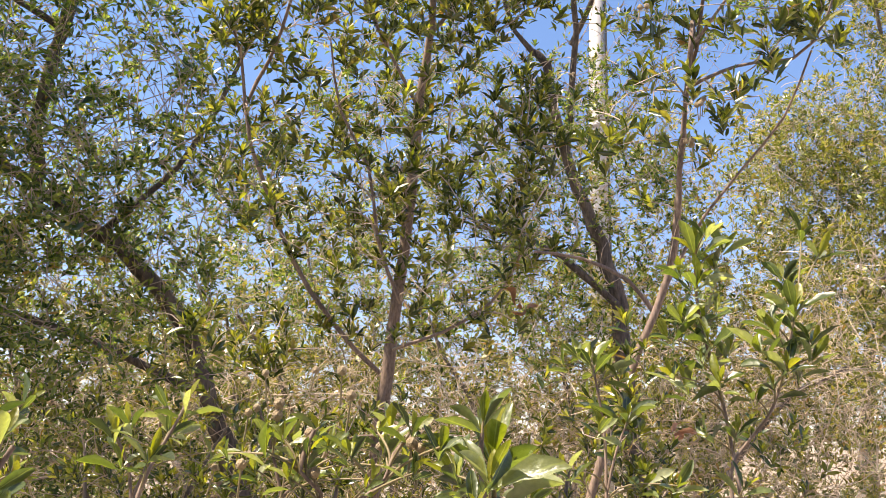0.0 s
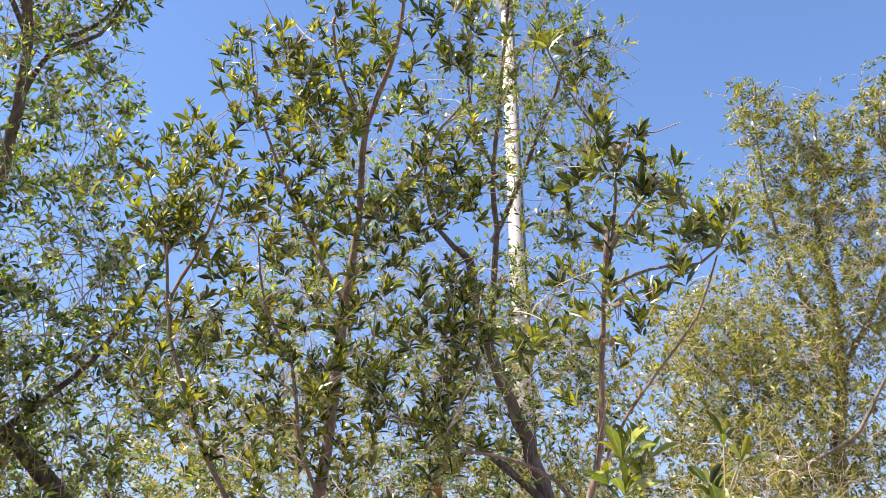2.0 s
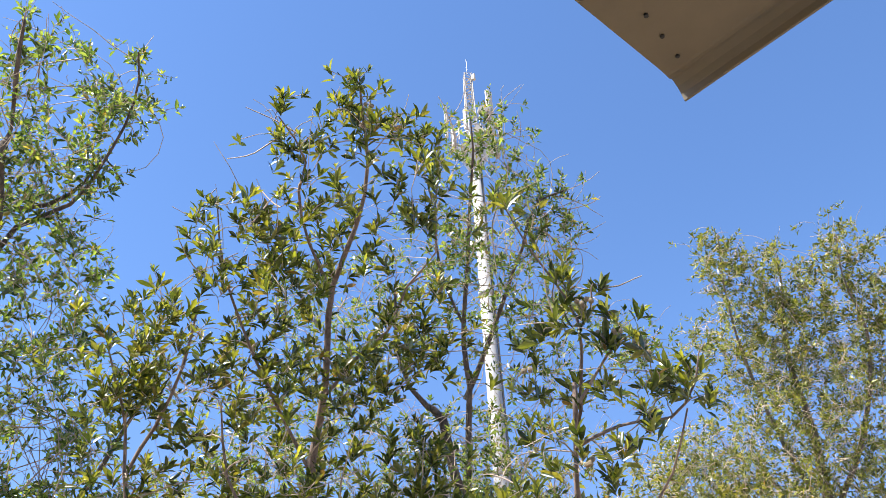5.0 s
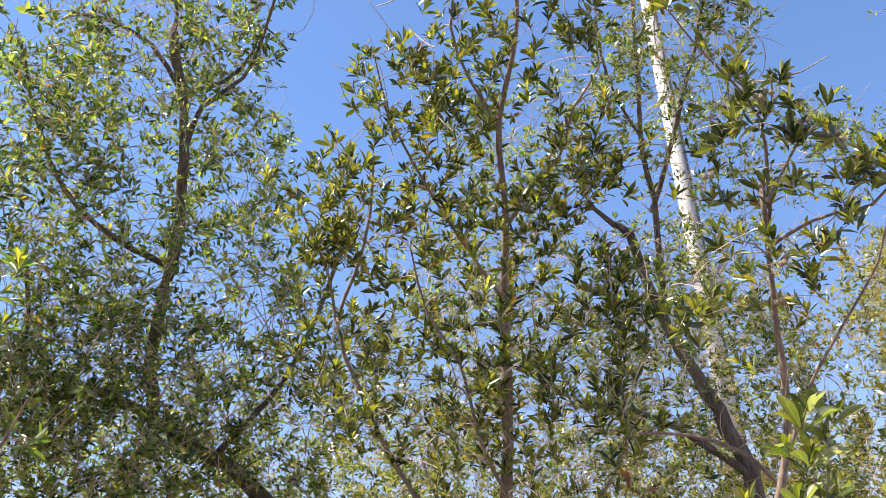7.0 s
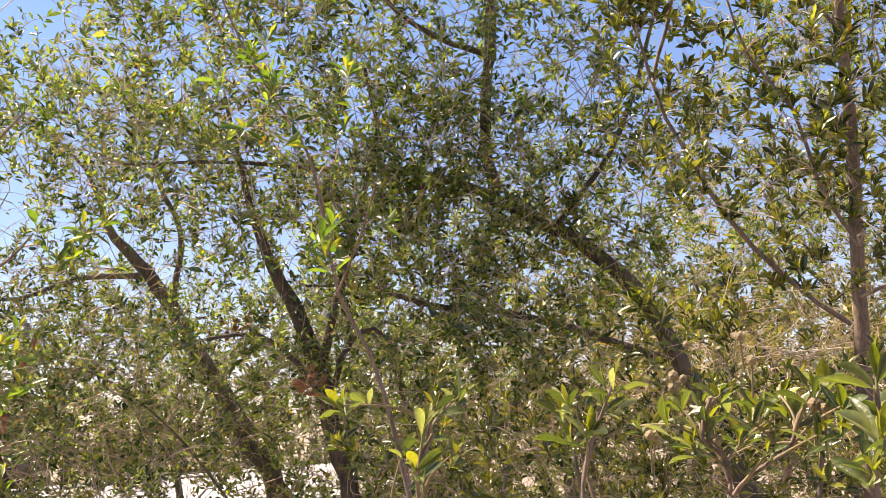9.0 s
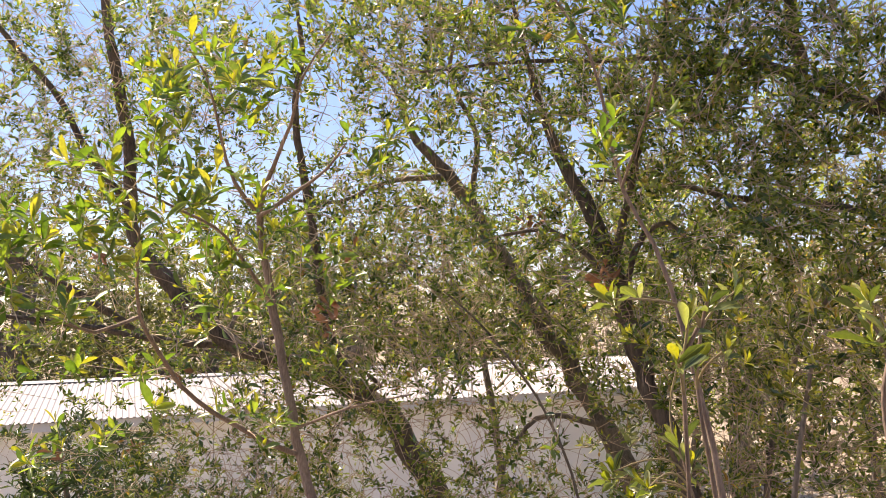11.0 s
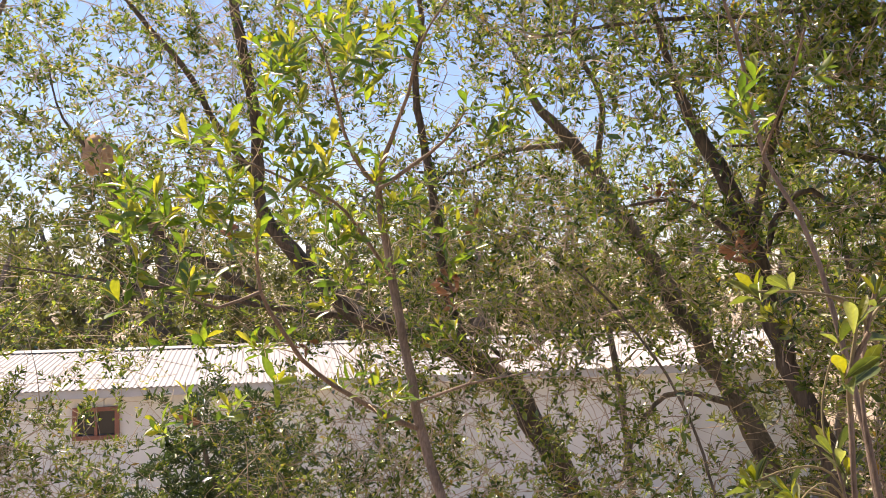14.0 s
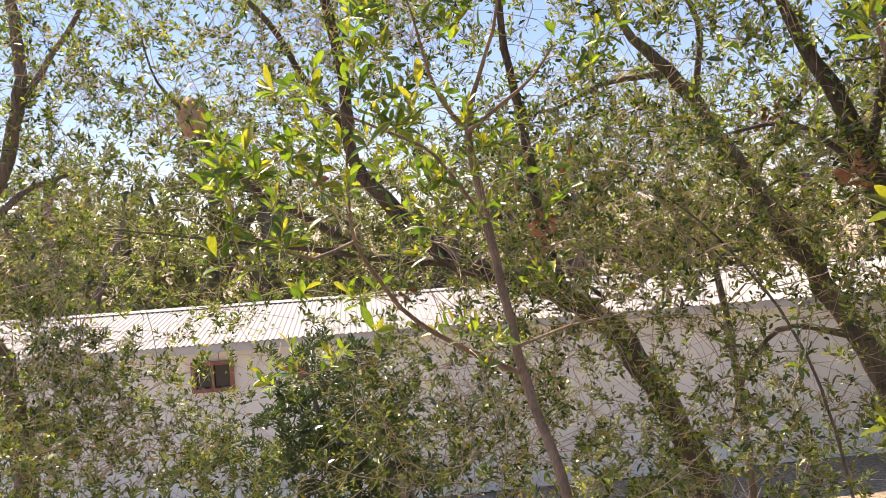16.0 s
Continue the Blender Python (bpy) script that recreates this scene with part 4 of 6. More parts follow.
CROWN_K = [(-6.55, 1.77, 2.83, 0.61, 0.4, 170),
    (-6.4, 1.56, 2.39, 0.69, 0.37, 170),
    (-6.45, 2.19, 2.46, 0.52, 0.52, 120),
    (-6.48, 1, 2.29, 0.65, 0.28, 70),
    (-6.25, 1.87, 2.15, 0.6, 0.28, 70)]
SHRUB_N = [(-0.67, 2.57, -0.06, 0.0123), (-0.71, 2.58, 1.74, 0.0098), (-0.74, 2.6, 3.53, 0.0085), (-0.75, 2.62, 3.72, 0.0076), (-0.69, 2.66, 3.89, 0.0057), (-0.62, 2.68, 4.03, 0.0038)]
SHRUB_N_B = [(-1.35, 2.24, -0.06, 0.0123), (-1.28, 2.31, 1.74, 0.0098), (-1.22, 2.39, 3.54, 0.0085), (-1.2, 2.43, 3.74, 0.0076), (-1.18, 2.45, 3.88, 0.0047)]
SHRUB_N_C = [(-0.56, 2.35, -0.06, 0.0115), (-0.44, 2.42, 1.76, 0.0091), (-0.31, 2.5, 3.57, 0.0079), (-0.27, 2.54, 3.77, 0.007), (-0.24, 2.55, 3.95, 0.0044)]
SHRUB_N_D = [(0.4, 2.46, -0.06, 0.0099), (0.4, 2.46, 1.81, 0.0078), (0.4, 2.45, 3.68, 0.0068), (0.4, 2.46, 3.83, 0.0059), (0.42, 2.46, 3.96, 0.0042)]
SHRUB_N_E = [(-0.83, 2.42, -0.06, 0.0101), (-0.88, 2.42, 1.8, 0.008), (-0.92, 2.41, 3.65, 0.007), (-0.93, 2.42, 3.8, 0.0062), (-0.95, 2.42, 3.95, 0.0044)]
CROWN_N = [(-1.18, 2.45, 3.88, 0.38, 0.15, 60),
    (-0.72, 2.65, 3.91, 0.36, 0.21, 85),
    (-0.28, 2.55, 3.98, 0.23, 0.23, 55),
    (-0.39, 2.57, 3.93, 0.39, 0.12, 50),
    (0.4, 2.47, 3.94, 0.34, 0.12, 50),
    (-0.95, 2.42, 3.95, 0.26, 0.14, 12),
    (0.75, 2.28, 3.97, 0.26, 0.11, 36),
    (-0.56, 2.31, 4.20, 0.13, 0.12, 14),
    (-0.39, 2.39, 4.30, 0.12, 0.11, 12),
    (-0.48, 2.33, 4.16, 0.14, 0.13, 14)]
TRUNK_L = [(-0.1, 7.59, -0.06, 0.0516), (-0.16, 7.52, 1.56, 0.0409), (-0.22, 7.45, 3.18, 0.0356), (-0.3, 7.49, 3.92, 0.0305), (-0.58, 7.45, 4.69, 0.0229), (-1.01, 7.32, 5.27, 0.0152), (-1.12, 7.21, 5.75, 0.0102)]
TRUNK_L_B = [(0.97, 7.23, -0.06, 0.046), (1.07, 7.15, 1.6, 0.0365), (1.16, 7.07, 3.26, 0.0317), (1.26, 7.09, 3.88, 0.0268), (1.17, 7.09, 4.52, 0.0195), (0.97, 7.05, 5.09, 0.0122)]
TRUNK_L_C = [(-1.88, 7.02, -0.06, 0.046), (-1.86, 6.96, 1.56, 0.0365), (-1.84, 6.91, 3.19, 0.0317), (-1.82, 6.96, 3.79, 0.0268), (-1.57, 7.01, 4.43, 0.0195), (-1.69, 6.93, 4.98, 0.0122)]
CROWN_L = [(1.77, 6.86, 5.33, 0.98, 0.54, 55),
    (0.01, 6.78, 6.43, 1.27, 0.44, 60),
    (1.64, 6.61, 6.33, 0.98, 0.44, 45),
    (-1, 7.36, 5.07, 0.97, 0.66, 250),
    (0.94, 7.18, 4.91, 0.99, 0.64, 330),
    (-2.1, 6.85, 4.68, 0.83, 0.59, 190),
    (-0.26, 7.39, 4.21, 1.3, 0.5, 200),
    (1.9, 7.13, 4.55, 0.65, 0.7, 220),
    (2.4, 7.17, 4.76, 0.77, 0.67, 200),
    (-2.91, 6.53, 4.88, 0.73, 0.63, 140),
    (0.08, 7.18, 5.78, 1.1, 0.45, 90),
    (2.4, 6.6, 6.0, 0.8, 0.7, 110)]
TRUNK_M = [(-3.99, 5.66, -0.06, 0.0481), (-3.95, 5.64, 1.49, 0.0382), (-3.9, 5.63, 3.04, 0.0332), (-3.84, 5.74, 3.73, 0.0285), (-3.9, 5.7, 4.37, 0.0213), (-4.09, 5.51, 4.84, 0.0142)]
TRUNK_M_B = [(-2.63, 6.21, -0.06, 0.0434), (-2.68, 6.14, 1.48, 0.0344), (-2.74, 6.07, 3.02, 0.0299), (-2.8, 6.1, 3.6, 0.0253), (-2.86, 6.09, 4.13, 0.0184), (-2.98, 6, 4.59, 0.0115)]
TRUNK_M_C = [(-4.97, 4.72, -0.06, 0.0434), (-4.96, 4.58, 1.56, 0.0344), (-4.95, 4.44, 3.17, 0.0299), (-5.04, 4.4, 3.74, 0.0253), (-5.18, 4.24, 4.25, 0.0184), (-5.21, 4.15, 4.68, 0.0115)]
CROWN_M = [(-3.09, 5.51, 5.4, 1.01, 0.53, 150),
    (-1.78, 6.38, 5.43, 1.01, 0.46, 110),
    (-0.09, 6.76, 5.32, 1.03, 0.42, 100),
    (1.41, 6.65, 5.19, 0.84, 0.37, 80),
    (-3.88, 5.69, 4.65, 0.95, 0.43, 170),
    (-2.8, 6.11, 4.4, 0.92, 0.55, 180),
    (-4.84, 4.84, 4.87, 0.85, 0.43, 110),
    (-5.32, 4.04, 4.51, 0.83, 0.6, 150),
    (-2.3, 6.55, 3.83, 0.85, 0.57, 150),
    (-3.43, 5.78, 3.81, 1.2, 0.46, 190),
    (-2.06, 6.8, 4.74, 0.63, 0.54, 100),
    (-4.28, 5.48, 5.49, 1.27, 0.44, 80)]
SAPLING = [(-2.3, 1.72, -0.06, 0.0303), (-2.48, 1.68, 1.62, 0.0241), (-2.7, 1.6, 3.2, 0.0195), (-2.79, 1.55, 3.46, 0.0185), (-2.84, 1.52, 3.74, 0.018), (-2.88, 1.48, 4.05, 0.0171), (-2.88, 1.44, 4.29, 0.0152), (-2.87, 1.42, 4.45, 0.0133), (-2.65, 1.37, 4.58, 0.0081), (-2.5, 1.37, 4.72, 0.006), (-2.37, 1.34, 4.84, 0.0042), (-2.19, 1.36, 4.96, 0.0032)]
SAPLING_LEFT = [(-2.8, 1.54, 3.49, 0.0109), (-2.71, 1.29, 3.61, 0.0095), (-2.61, 1.06, 3.75, 0.0081), (-2.38, 0.85, 3.93, 0.0066), (-2.3, 0.77, 4.03, 0.0057), (-2.2, 0.73, 4.19, 0.0043), (-2.14, 0.72, 4.29, 0.0024)]
SAPLING_TIP = [(-2.3, 0.77, 4.03, 0.0059), (-2.24, 0.63, 3.99, 0.0049), (-2.16, 0.49, 4.04, 0.0031), (-2.13, 0.39, 4.09, 0.0023)]
SAPLING_FORK = [(-2.79, 1.38, 4.42, 0.0098), (-2.72, 1.25, 4.52, 0.0074), (-2.62, 1.15, 4.68, 0.0051), (-2.5, 1.05, 4.84, 0.0039), (-2.41, 0.96, 4.89, 0.0028)]
SAPLING_RIGHT = [(-2.79, 1.38, 4.41, 0.0087), (-2.63, 1.45, 4.49, 0.0074), (-2.47, 1.5, 4.56, 0.0051), (-2.34, 1.5, 4.63, 0.0029)]
SAPLING_ARM = [(-2.81, 1.54, 3.59, 0.0062), (-2.55, 1.62, 3.68, 0.0052), (-2.26, 1.7, 3.74, 0.0027)]
SAPLING_MID = [(-2.88, 1.47, 4.08, 0.0089), (-2.66, 1.19, 4.31, 0.0061), (-2.34, 0.89, 4.36, 0.0044), (-2.1, 0.64, 4.39, 0.0023)]
CROWN_SAPLING_MAIN = [(-2.4, 1.27, 4.84, 0.14, 0.14, 16),
    (-2.43, 0.98, 4.81, 0.11, 0.11, 14),
    (-2.22, 0.8, 4.62, 0.08, 0.08, 10),
    (-2.13, 0.82, 4.47, 0.1, 0.07, 10),
    (-2.1, 0.61, 4.4, 0.08, 0.06, 8),
    (-2.14, 0.53, 4.29, 0.12, 0.06, 14),
    (-2.12, 0.42, 4.17, 0.09, 0.06, 9),
    (-2.17, 0.45, 4.04, 0.11, 0.06, 10),
    (-2.18, 0.77, 4.25, 0.13, 0.1, 16),
    (-2.66, 1.19, 4.31, 0.18, 0.14, 22),
    (-2.63, 1.49, 4.32, 0.19, 0.15, 18),
    (-2.35, 1.5, 4.56, 0.14, 0.12, 9),
    (-2.68, 1.19, 4.11, 0.2, 0.1, 14)]
CROWN_SAPLING_REST = [(-2.61, 0.72, 3.79, 0.23, 0.08, 8),
    (-2.69, 1.37, 3.74, 0.21, 0.13, 10),
    (-2.71, 0.69, 3.64, 0.14, 0.1, 6),
    (-2.6, 1.57, 3.98, 0.13, 0.13, 8),
    (-2.07, 1, 4.81, 0.16, 0.14, 12)]
CROWN_SAPLING = CROWN_SAPLING_MAIN + CROWN_SAPLING_REST
WAND = [(-0.68, 1.73, -0.06, 0.0094), (-0.81, 1.64, 1.88, 0.0075), (-0.95, 1.54, 3.81, 0.0065), (-0.98, 1.53, 3.96, 0.0055), (-1.02, 1.49, 4.16, 0.0046), (-1.06, 1.44, 4.28, 0.0042), (-1.06, 1.39, 4.46, 0.0037), (-1.06, 1.34, 4.59, 0.0032), (-1.09, 1.27, 4.7, 0.0023), (-1.11, 1.18, 4.82, 0.002), (-1.11, 1.11, 4.92, 0.002)]
WAND_B = [(-1.03, 1.4, 4.28, 0.0031), (-0.88, 1.3, 4.39, 0.0023), (-0.79, 1.22, 4.44, 0.002)]
CROWN_WAND = [(-0.79, 1.22, 4.45, 0.01, 0.01, 2),
    (-0.83, 1.34, 4.4, 0.03, 0.02, 2),
    (-1.01, 1.34, 4.37, 0.07, 0.06, 6),
    (-1, 1.25, 4.61, 0.1, 0.09, 7),
    (-0.95, 1.24, 4.72, 0.1, 0.07, 6),
    (-1.09, 1.16, 4.76, 0.09, 0.09, 6),
    (-1.1, 1.16, 4.6, 0.04, 0.05, 2)]
SPRIG_A = [(0.15, 0.9, -0.06, 0.0028), (0.11, 0.87, 1.89, 0.0023), (0.07, 0.83, 3.84, 0.0028), (0.07, 0.84, 3.9, 0.0026), (0.07, 0.85, 3.96, 0.0024), (0.07, 0.85, 3.99, 0.002)]
TIPS_A = [(0.065, 0.847, 3.994, 0.09),
    (0.071, 0.846, 3.967, 0.07),
    (0.029, 0.879, 3.97, 0.05),
    (0.111, 0.892, 3.949, 0.05)]
SPRIG_B = [(0.69, 1.56, -0.06, 0.004), (0.6, 1.46, 1.88, 0.0031), (0.51, 1.36, 3.83, 0.0039), (0.5, 1.37, 3.97, 0.0032), (0.48, 1.38, 4.11, 0.0029), (0.45, 1.37, 4.22, 0.0026), (0.44, 1.35, 4.33, 0.0022)]
TIPS_B = [(0.44, 1.352, 4.331, 0.073),
    (0.483, 1.386, 4.31, 0.052),
    (0.442, 1.375, 4.21, 0.063),
    (0.411, 1.342, 4.214, 0.047),
    (0.491, 1.396, 4.244, 0.047),
    (0.425, 1.372, 4.098, 0.058),
    (0.456, 1.376, 4.026, 0.052),
    (0.502, 1.382, 4.166, 0.052),
    (0.447, 1.361, 4.143, 0.052),
    (0.417, 1.368, 4.295, 0.052),
    (0.498, 1.351, 4.036, 0.047),
    (0.450, 1.323, 4.350, 0.060),
    (0.441, 1.343, 4.273, 0.065),
    (0.497, 1.364, 4.337, 0.056),
    (0.387, 1.342, 4.179, 0.056),
    (0.447, 1.324, 4.178, 0.060),
    (0.389, 1.328, 4.116, 0.052),
    (0.458, 1.307, 4.108, 0.052),
    (0.452, 1.359, 4.219, 0.056)]
SPRIG_C = [(0.79, 1.41, -0.06, 0.0031), (0.64, 1.37, 1.89, 0.0025), (0.5, 1.32, 3.84, 0.0031), (0.48, 1.34, 3.97, 0.0028), (0.54, 1.31, 4.07, 0.0025), (0.56, 1.3, 4.14, 0.0022), (0.57, 1.28, 4.21, 0.002)]
TIPS_C = [(0.567, 1.285, 4.21, 0.057),
    (0.51, 1.273, 4.154, 0.062),
    (0.59, 1.314, 4.17, 0.052),
    (0.593, 1.317, 4.126, 0.046),
    (0.54, 1.279, 4.182, 0.057),
    (0.605, 1.295, 4.177, 0.052),
    (0.594, 1.349, 4.277, 0.057),
    (0.535, 1.289, 4.104, 0.052),
    (0.505, 1.303, 4.087, 0.046),
    (0.491, 1.31, 3.951, 0.052),
    (0.606, 1.315, 4.356, 0.052),
    (0.575, 1.324, 4.282, 0.052),
    (0.632, 1.312, 4.319, 0.047),
    (0.569, 1.271, 4.223, 0.056),
    (0.592, 1.271, 4.145, 0.056),
    (0.533, 1.289, 4.202, 0.052),
    (0.549, 1.269, 4.132, 0.052)]
SPRIG_D = [(-0.16, 1.29, -0.06, 0.0033), (-0.26, 1.2, 1.86, 0.0027), (-0.36, 1.11, 3.79, 0.0033), (-0.37, 1.12, 3.9, 0.003), (-0.36, 1.13, 3.95, 0.0025), (-0.33, 1.14, 4.02, 0.002), (-0.32, 1.15, 4.05, 0.002)]
TIPS_D = [(-0.322, 1.146, 4.042, 0.048),
    (-0.393, 1.14, 4.013, 0.042),
    (-0.35, 1.103, 3.973, 0.05),
    (-0.354, 1.188, 4.007, 0.042)]
SPRIG_E = [(-0.1, 1.04, -0.06, 0.0024), (-0.24, 0.89, 1.9, 0.0019), (-0.38, 0.74, 3.85, 0.0024), (-0.39, 0.74, 3.92, 0.002), (-0.39, 0.75, 3.98, 0.002), (-0.38, 0.75, 4.015, 0.002)]
TIPS_E = [(-0.38, 0.752, 4.015, 0.042),
    (-0.371, 0.792, 4.026, 0.036),
    (-0.418, 0.639, 4.019, 0.036),
    (-0.428, 0.694, 4.024, 0.032),
    (-0.342, 0.726, 3.966, 0.036),
    (-0.352, 0.683, 3.953, 0.034)]
SPRIG_F = [(0.22, 1.14, -0.06, 0.0028), (0.06, 0.99, 1.9, 0.0023), (-0.09, 0.84, 3.85, 0.0028), (-0.1, 0.84, 3.91, 0.0026), (-0.07, 0.85, 3.94, 0.0022), (-0.04, 0.86, 3.96, 0.002), (-0.03, 0.86, 3.99, 0.002), (-0.01, 0.87, 4.01, 0.002)]
SPRIG_F_B = [(-0.1, 0.84, 3.91, 0.0022), (-0.1, 0.85, 3.95, 0.002), (-0.12, 0.84, 3.97, 0.002), (-0.11, 0.85, 4.01, 0.002)]
TIPS_F = [(-0.116, 0.845, 3.985, 0.034),
    (-0.141, 0.849, 4.003, 0.028),
    (-0.158, 0.854, 3.989, 0.036),
    (-0.131, 0.84, 3.963, 0.03),
    (-0.074, 0.855, 3.986, 0.036),
    (-0.049, 0.881, 4.01, 0.032),
    (-0.041, 0.882, 3.99, 0.04),
    (-0.012, 0.846, 4.013, 0.044),
    (-0.112, 0.898, 4.013, 0.03),
    (-0.212, 0.92, 3.983, 0.026),
    (-0.054, 0.818, 3.958, 0.032),
    (-0.009, 0.826, 3.972, 0.036),
    (0.015, 0.809, 3.997, 0.04)]
SPRIG_G = [(0.14, 0.76, -0.06, 0.0021), (0.1, 0.75, 1.91, 0.0017), (0.06, 0.74, 3.88, 0.0021), (0.06, 0.75, 3.93, 0.002), (0.05, 0.75, 3.97, 0.002), (0.05, 0.75, 4.01, 0.002)]
TIPS_G = [(0.051, 0.753, 4.023, 0.045),
    (0.054, 0.692, 3.976, 0.055),
    (0.043, 0.71, 3.95, 0.04)]
FRUITS = [(-0.148, 0.857, 4.035),
    (-0.149, 0.857, 4.023),
    (-0.137, 0.86, 4.011),
    (-0.096, 0.95, 4.077),
    (-0.083, 0.934, 4.049),
    (-0.107, 0.847, 3.969),
    (-0.185, 0.876, 3.974),
    (-0.013, 0.846, 4),
    (-0.004, 0.847, 3.996),
    (-0.119, 0.886, 4.007)]
POD_SPOTS = [(0.635, 1.695, 5.176),
    (0.748, 1.695, 5.045),
    (0.709, 1.707, 5.094),
    (0.502, 1.868, 5.06),
    (0.615, 1.873, 4.724),
    (0.631, 1.838, 4.803),
    (0.666, 1.732, 5.1),
    (0.757, 1.694, 5.04),
    (0.628, 1.701, 5.171),
    (0.659, 3.754, 5.77),
    (0.089, 1.86, 6.003),
    (0.101, 1.891, 5.972)]
DRY_SPOTS = [(-2.526, 3.057, 4.172),
    (-3.323, 3.373, 4.524),
    (-3, 0.832, 4.256),
    (-3.548, 2.133, 4.075),
    (-3.56, 2.111, 3.962),
    (-3.658, 2.313, 4.373),
    (-2.407, 2.885, 4.151),
    (-3.323, 1.918, 4.042),
    (-3.127, 3.131, 4.49),
    (-3.087, 3.159, 4.566),
    (-2.301, 2.809, 4.176),
    (-4.7, 1.529, 3.33),
    (0.309, 2.648, 4.424),
    (1.03, 3.344, 4.083),
    (-4.227, 1.597, 3.748),
    (-4.359, 1.011, 3.385)]
CLOTH_TOP = (-6.06, 2.17, 2.57)
SPRIG_H = [(0.08, 1.29, -0.06, 0.0026), (-0.24, 1.14, 1.82, 0.0021), (-0.56, 0.99, 3.69, 0.0026), (-0.59, 0.99, 3.76, 0.0024), (-0.6, 0.99, 3.8, 0.002), (-0.61, 0.99, 3.82, 0.002)]
TIPS_H = [(-0.606, 0.99, 3.817, 0.06),
    (-0.645, 0.882, 3.774, 0.045),
    (-0.609, 0.911, 3.77, 0.045),
    (-0.589, 0.996, 3.79, 0.045),
    (-0.583, 0.822, 3.8, 0.04),
    (-0.516, 0.808, 3.791, 0.036),
    (-0.545, 0.815, 3.77, 0.04),
    (-0.608, 1.02, 3.958, 0.05)]
SPRIG_J = [(0.03, 1.53, -0.06, 0.0031), (-0.18, 1.38, 1.88, 0.0025), (-0.39, 1.23, 3.83, 0.0031), (-0.41, 1.23, 3.91, 0.0026), (-0.42, 1.23, 3.96, 0.0022), (-0.44, 1.22, 4, 0.002)]
SPRIG_J_B = [(-0.41, 1.23, 3.91, 0.0022), (-0.39, 1.24, 3.98, 0.002), (-0.38, 1.24, 4.04, 0.002)]
TIPS_J = [(-0.44, 1.223, 4.003, 0.055),
    (-0.392, 1.291, 4.047, 0.06),
    (-0.356, 1.25, 4.01, 0.045),
    (-0.421, 1.208, 3.961, 0.05),
    (-0.307, 1.263, 3.979, 0.05)]
SPRIG_K = [(0.2, 1.53, -0.06, 0.003), (0.01, 1.38, 1.88, 0.0024), (-0.18, 1.23, 3.83, 0.003), (-0.2, 1.23, 3.92, 0.0025), (-0.22, 1.23, 3.99, 0.0021), (-0.24, 1.23, 4.04, 0.002)]
SPRIG_K_B = [(-0.2, 1.23, 3.92, 0.0021), (-0.15, 1.24, 3.97, 0.002), (-0.12, 1.24, 4, 0.002), (-0.05, 1.25, 4.01, 0.002)]
TIPS_K = [(-0.221, 1.23, 4.005, 0.045),
    (-0.189, 1.236, 3.998, 0.05),
    (-0.137, 1.212, 3.996, 0.06),
    (-0.099, 1.196, 3.986, 0.05),
    (-0.05, 1.199, 4.018, 0.06),
    (-0.163, 1.188, 3.954, 0.05),
    (-0.067, 1.147, 3.951, 0.05),
    (-0.24, 1.226, 3.958, 0.045),
    (-0.03, 1.149, 3.966, 0.05)]
FRUITS_K = [(-0.254, 1.223, 4.036),
    (-0.238, 1.244, 4.094),
    (-0.163, 1.235, 4.1),
    (-0.193, 1.204, 3.956),
    (-0.243, 1.225, 4.043),
    (-0.305, 1.263, 3.957),
    (-0.063, 1.198, 3.994),
    (-0.053, 1.199, 3.982)]
SPRIG_L = [(0.4, 1.68, -0.06, 0.0038), (0.36, 1.59, 1.88, 0.003), (0.32, 1.5, 3.81, 0.0037), (0.32, 1.51, 3.92, 0.0032), (0.32, 1.52, 4.03, 0.0026), (0.3, 1.51, 4.14, 0.002)]
SPRIG_L_B = [(0.32, 1.51, 3.92, 0.0026), (0.34, 1.51, 4, 0.0021), (0.36, 1.51, 4.05, 0.002)]
TIPS_L = [(0.295, 1.514, 4.153, 0.075),
    (0.27, 1.517, 4.168, 0.052),
    (0.33, 1.557, 4.158, 0.057),
    (0.36, 1.507, 4.054, 0.063),
    (0.3, 1.469, 4.032, 0.057),
    (0.235, 1.43, 3.965, 0.057),
    (0.372, 1.452, 3.941, 0.057),
    (0.411, 1.39, 3.945, 0.057),
    (0.361, 1.553, 4.138, 0.057),
    (0.291, 1.551, 4.182, 0.060),
    (0.331, 1.547, 4.142, 0.060),
    (0.250, 1.561, 4.151, 0.055)]
SPRIG_I = [(-0.21, 0.88, -0.06, 0.002), (-0.25, 0.73, 1.94, 0.0016), (-0.29, 0.58, 3.93, 0.002), (-0.29, 0.58, 3.96, 0.002), (-0.28, 0.59, 3.99, 0.002)]
TIPS_I = [(-0.285, 0.584, 3.997, 0.034),
    (-0.264, 0.538, 3.967, 0.034)]
CUT_TWIG = [(-0.66, 0.06, -0.06, 0.0067), (-0.39, 0.33, 1.88, 0.0053), (-0.12, 0.6, 3.82, 0.0046), (-0.1, 0.62, 3.87, 0.0045), (-0.07, 0.63, 3.93, 0.0041)]


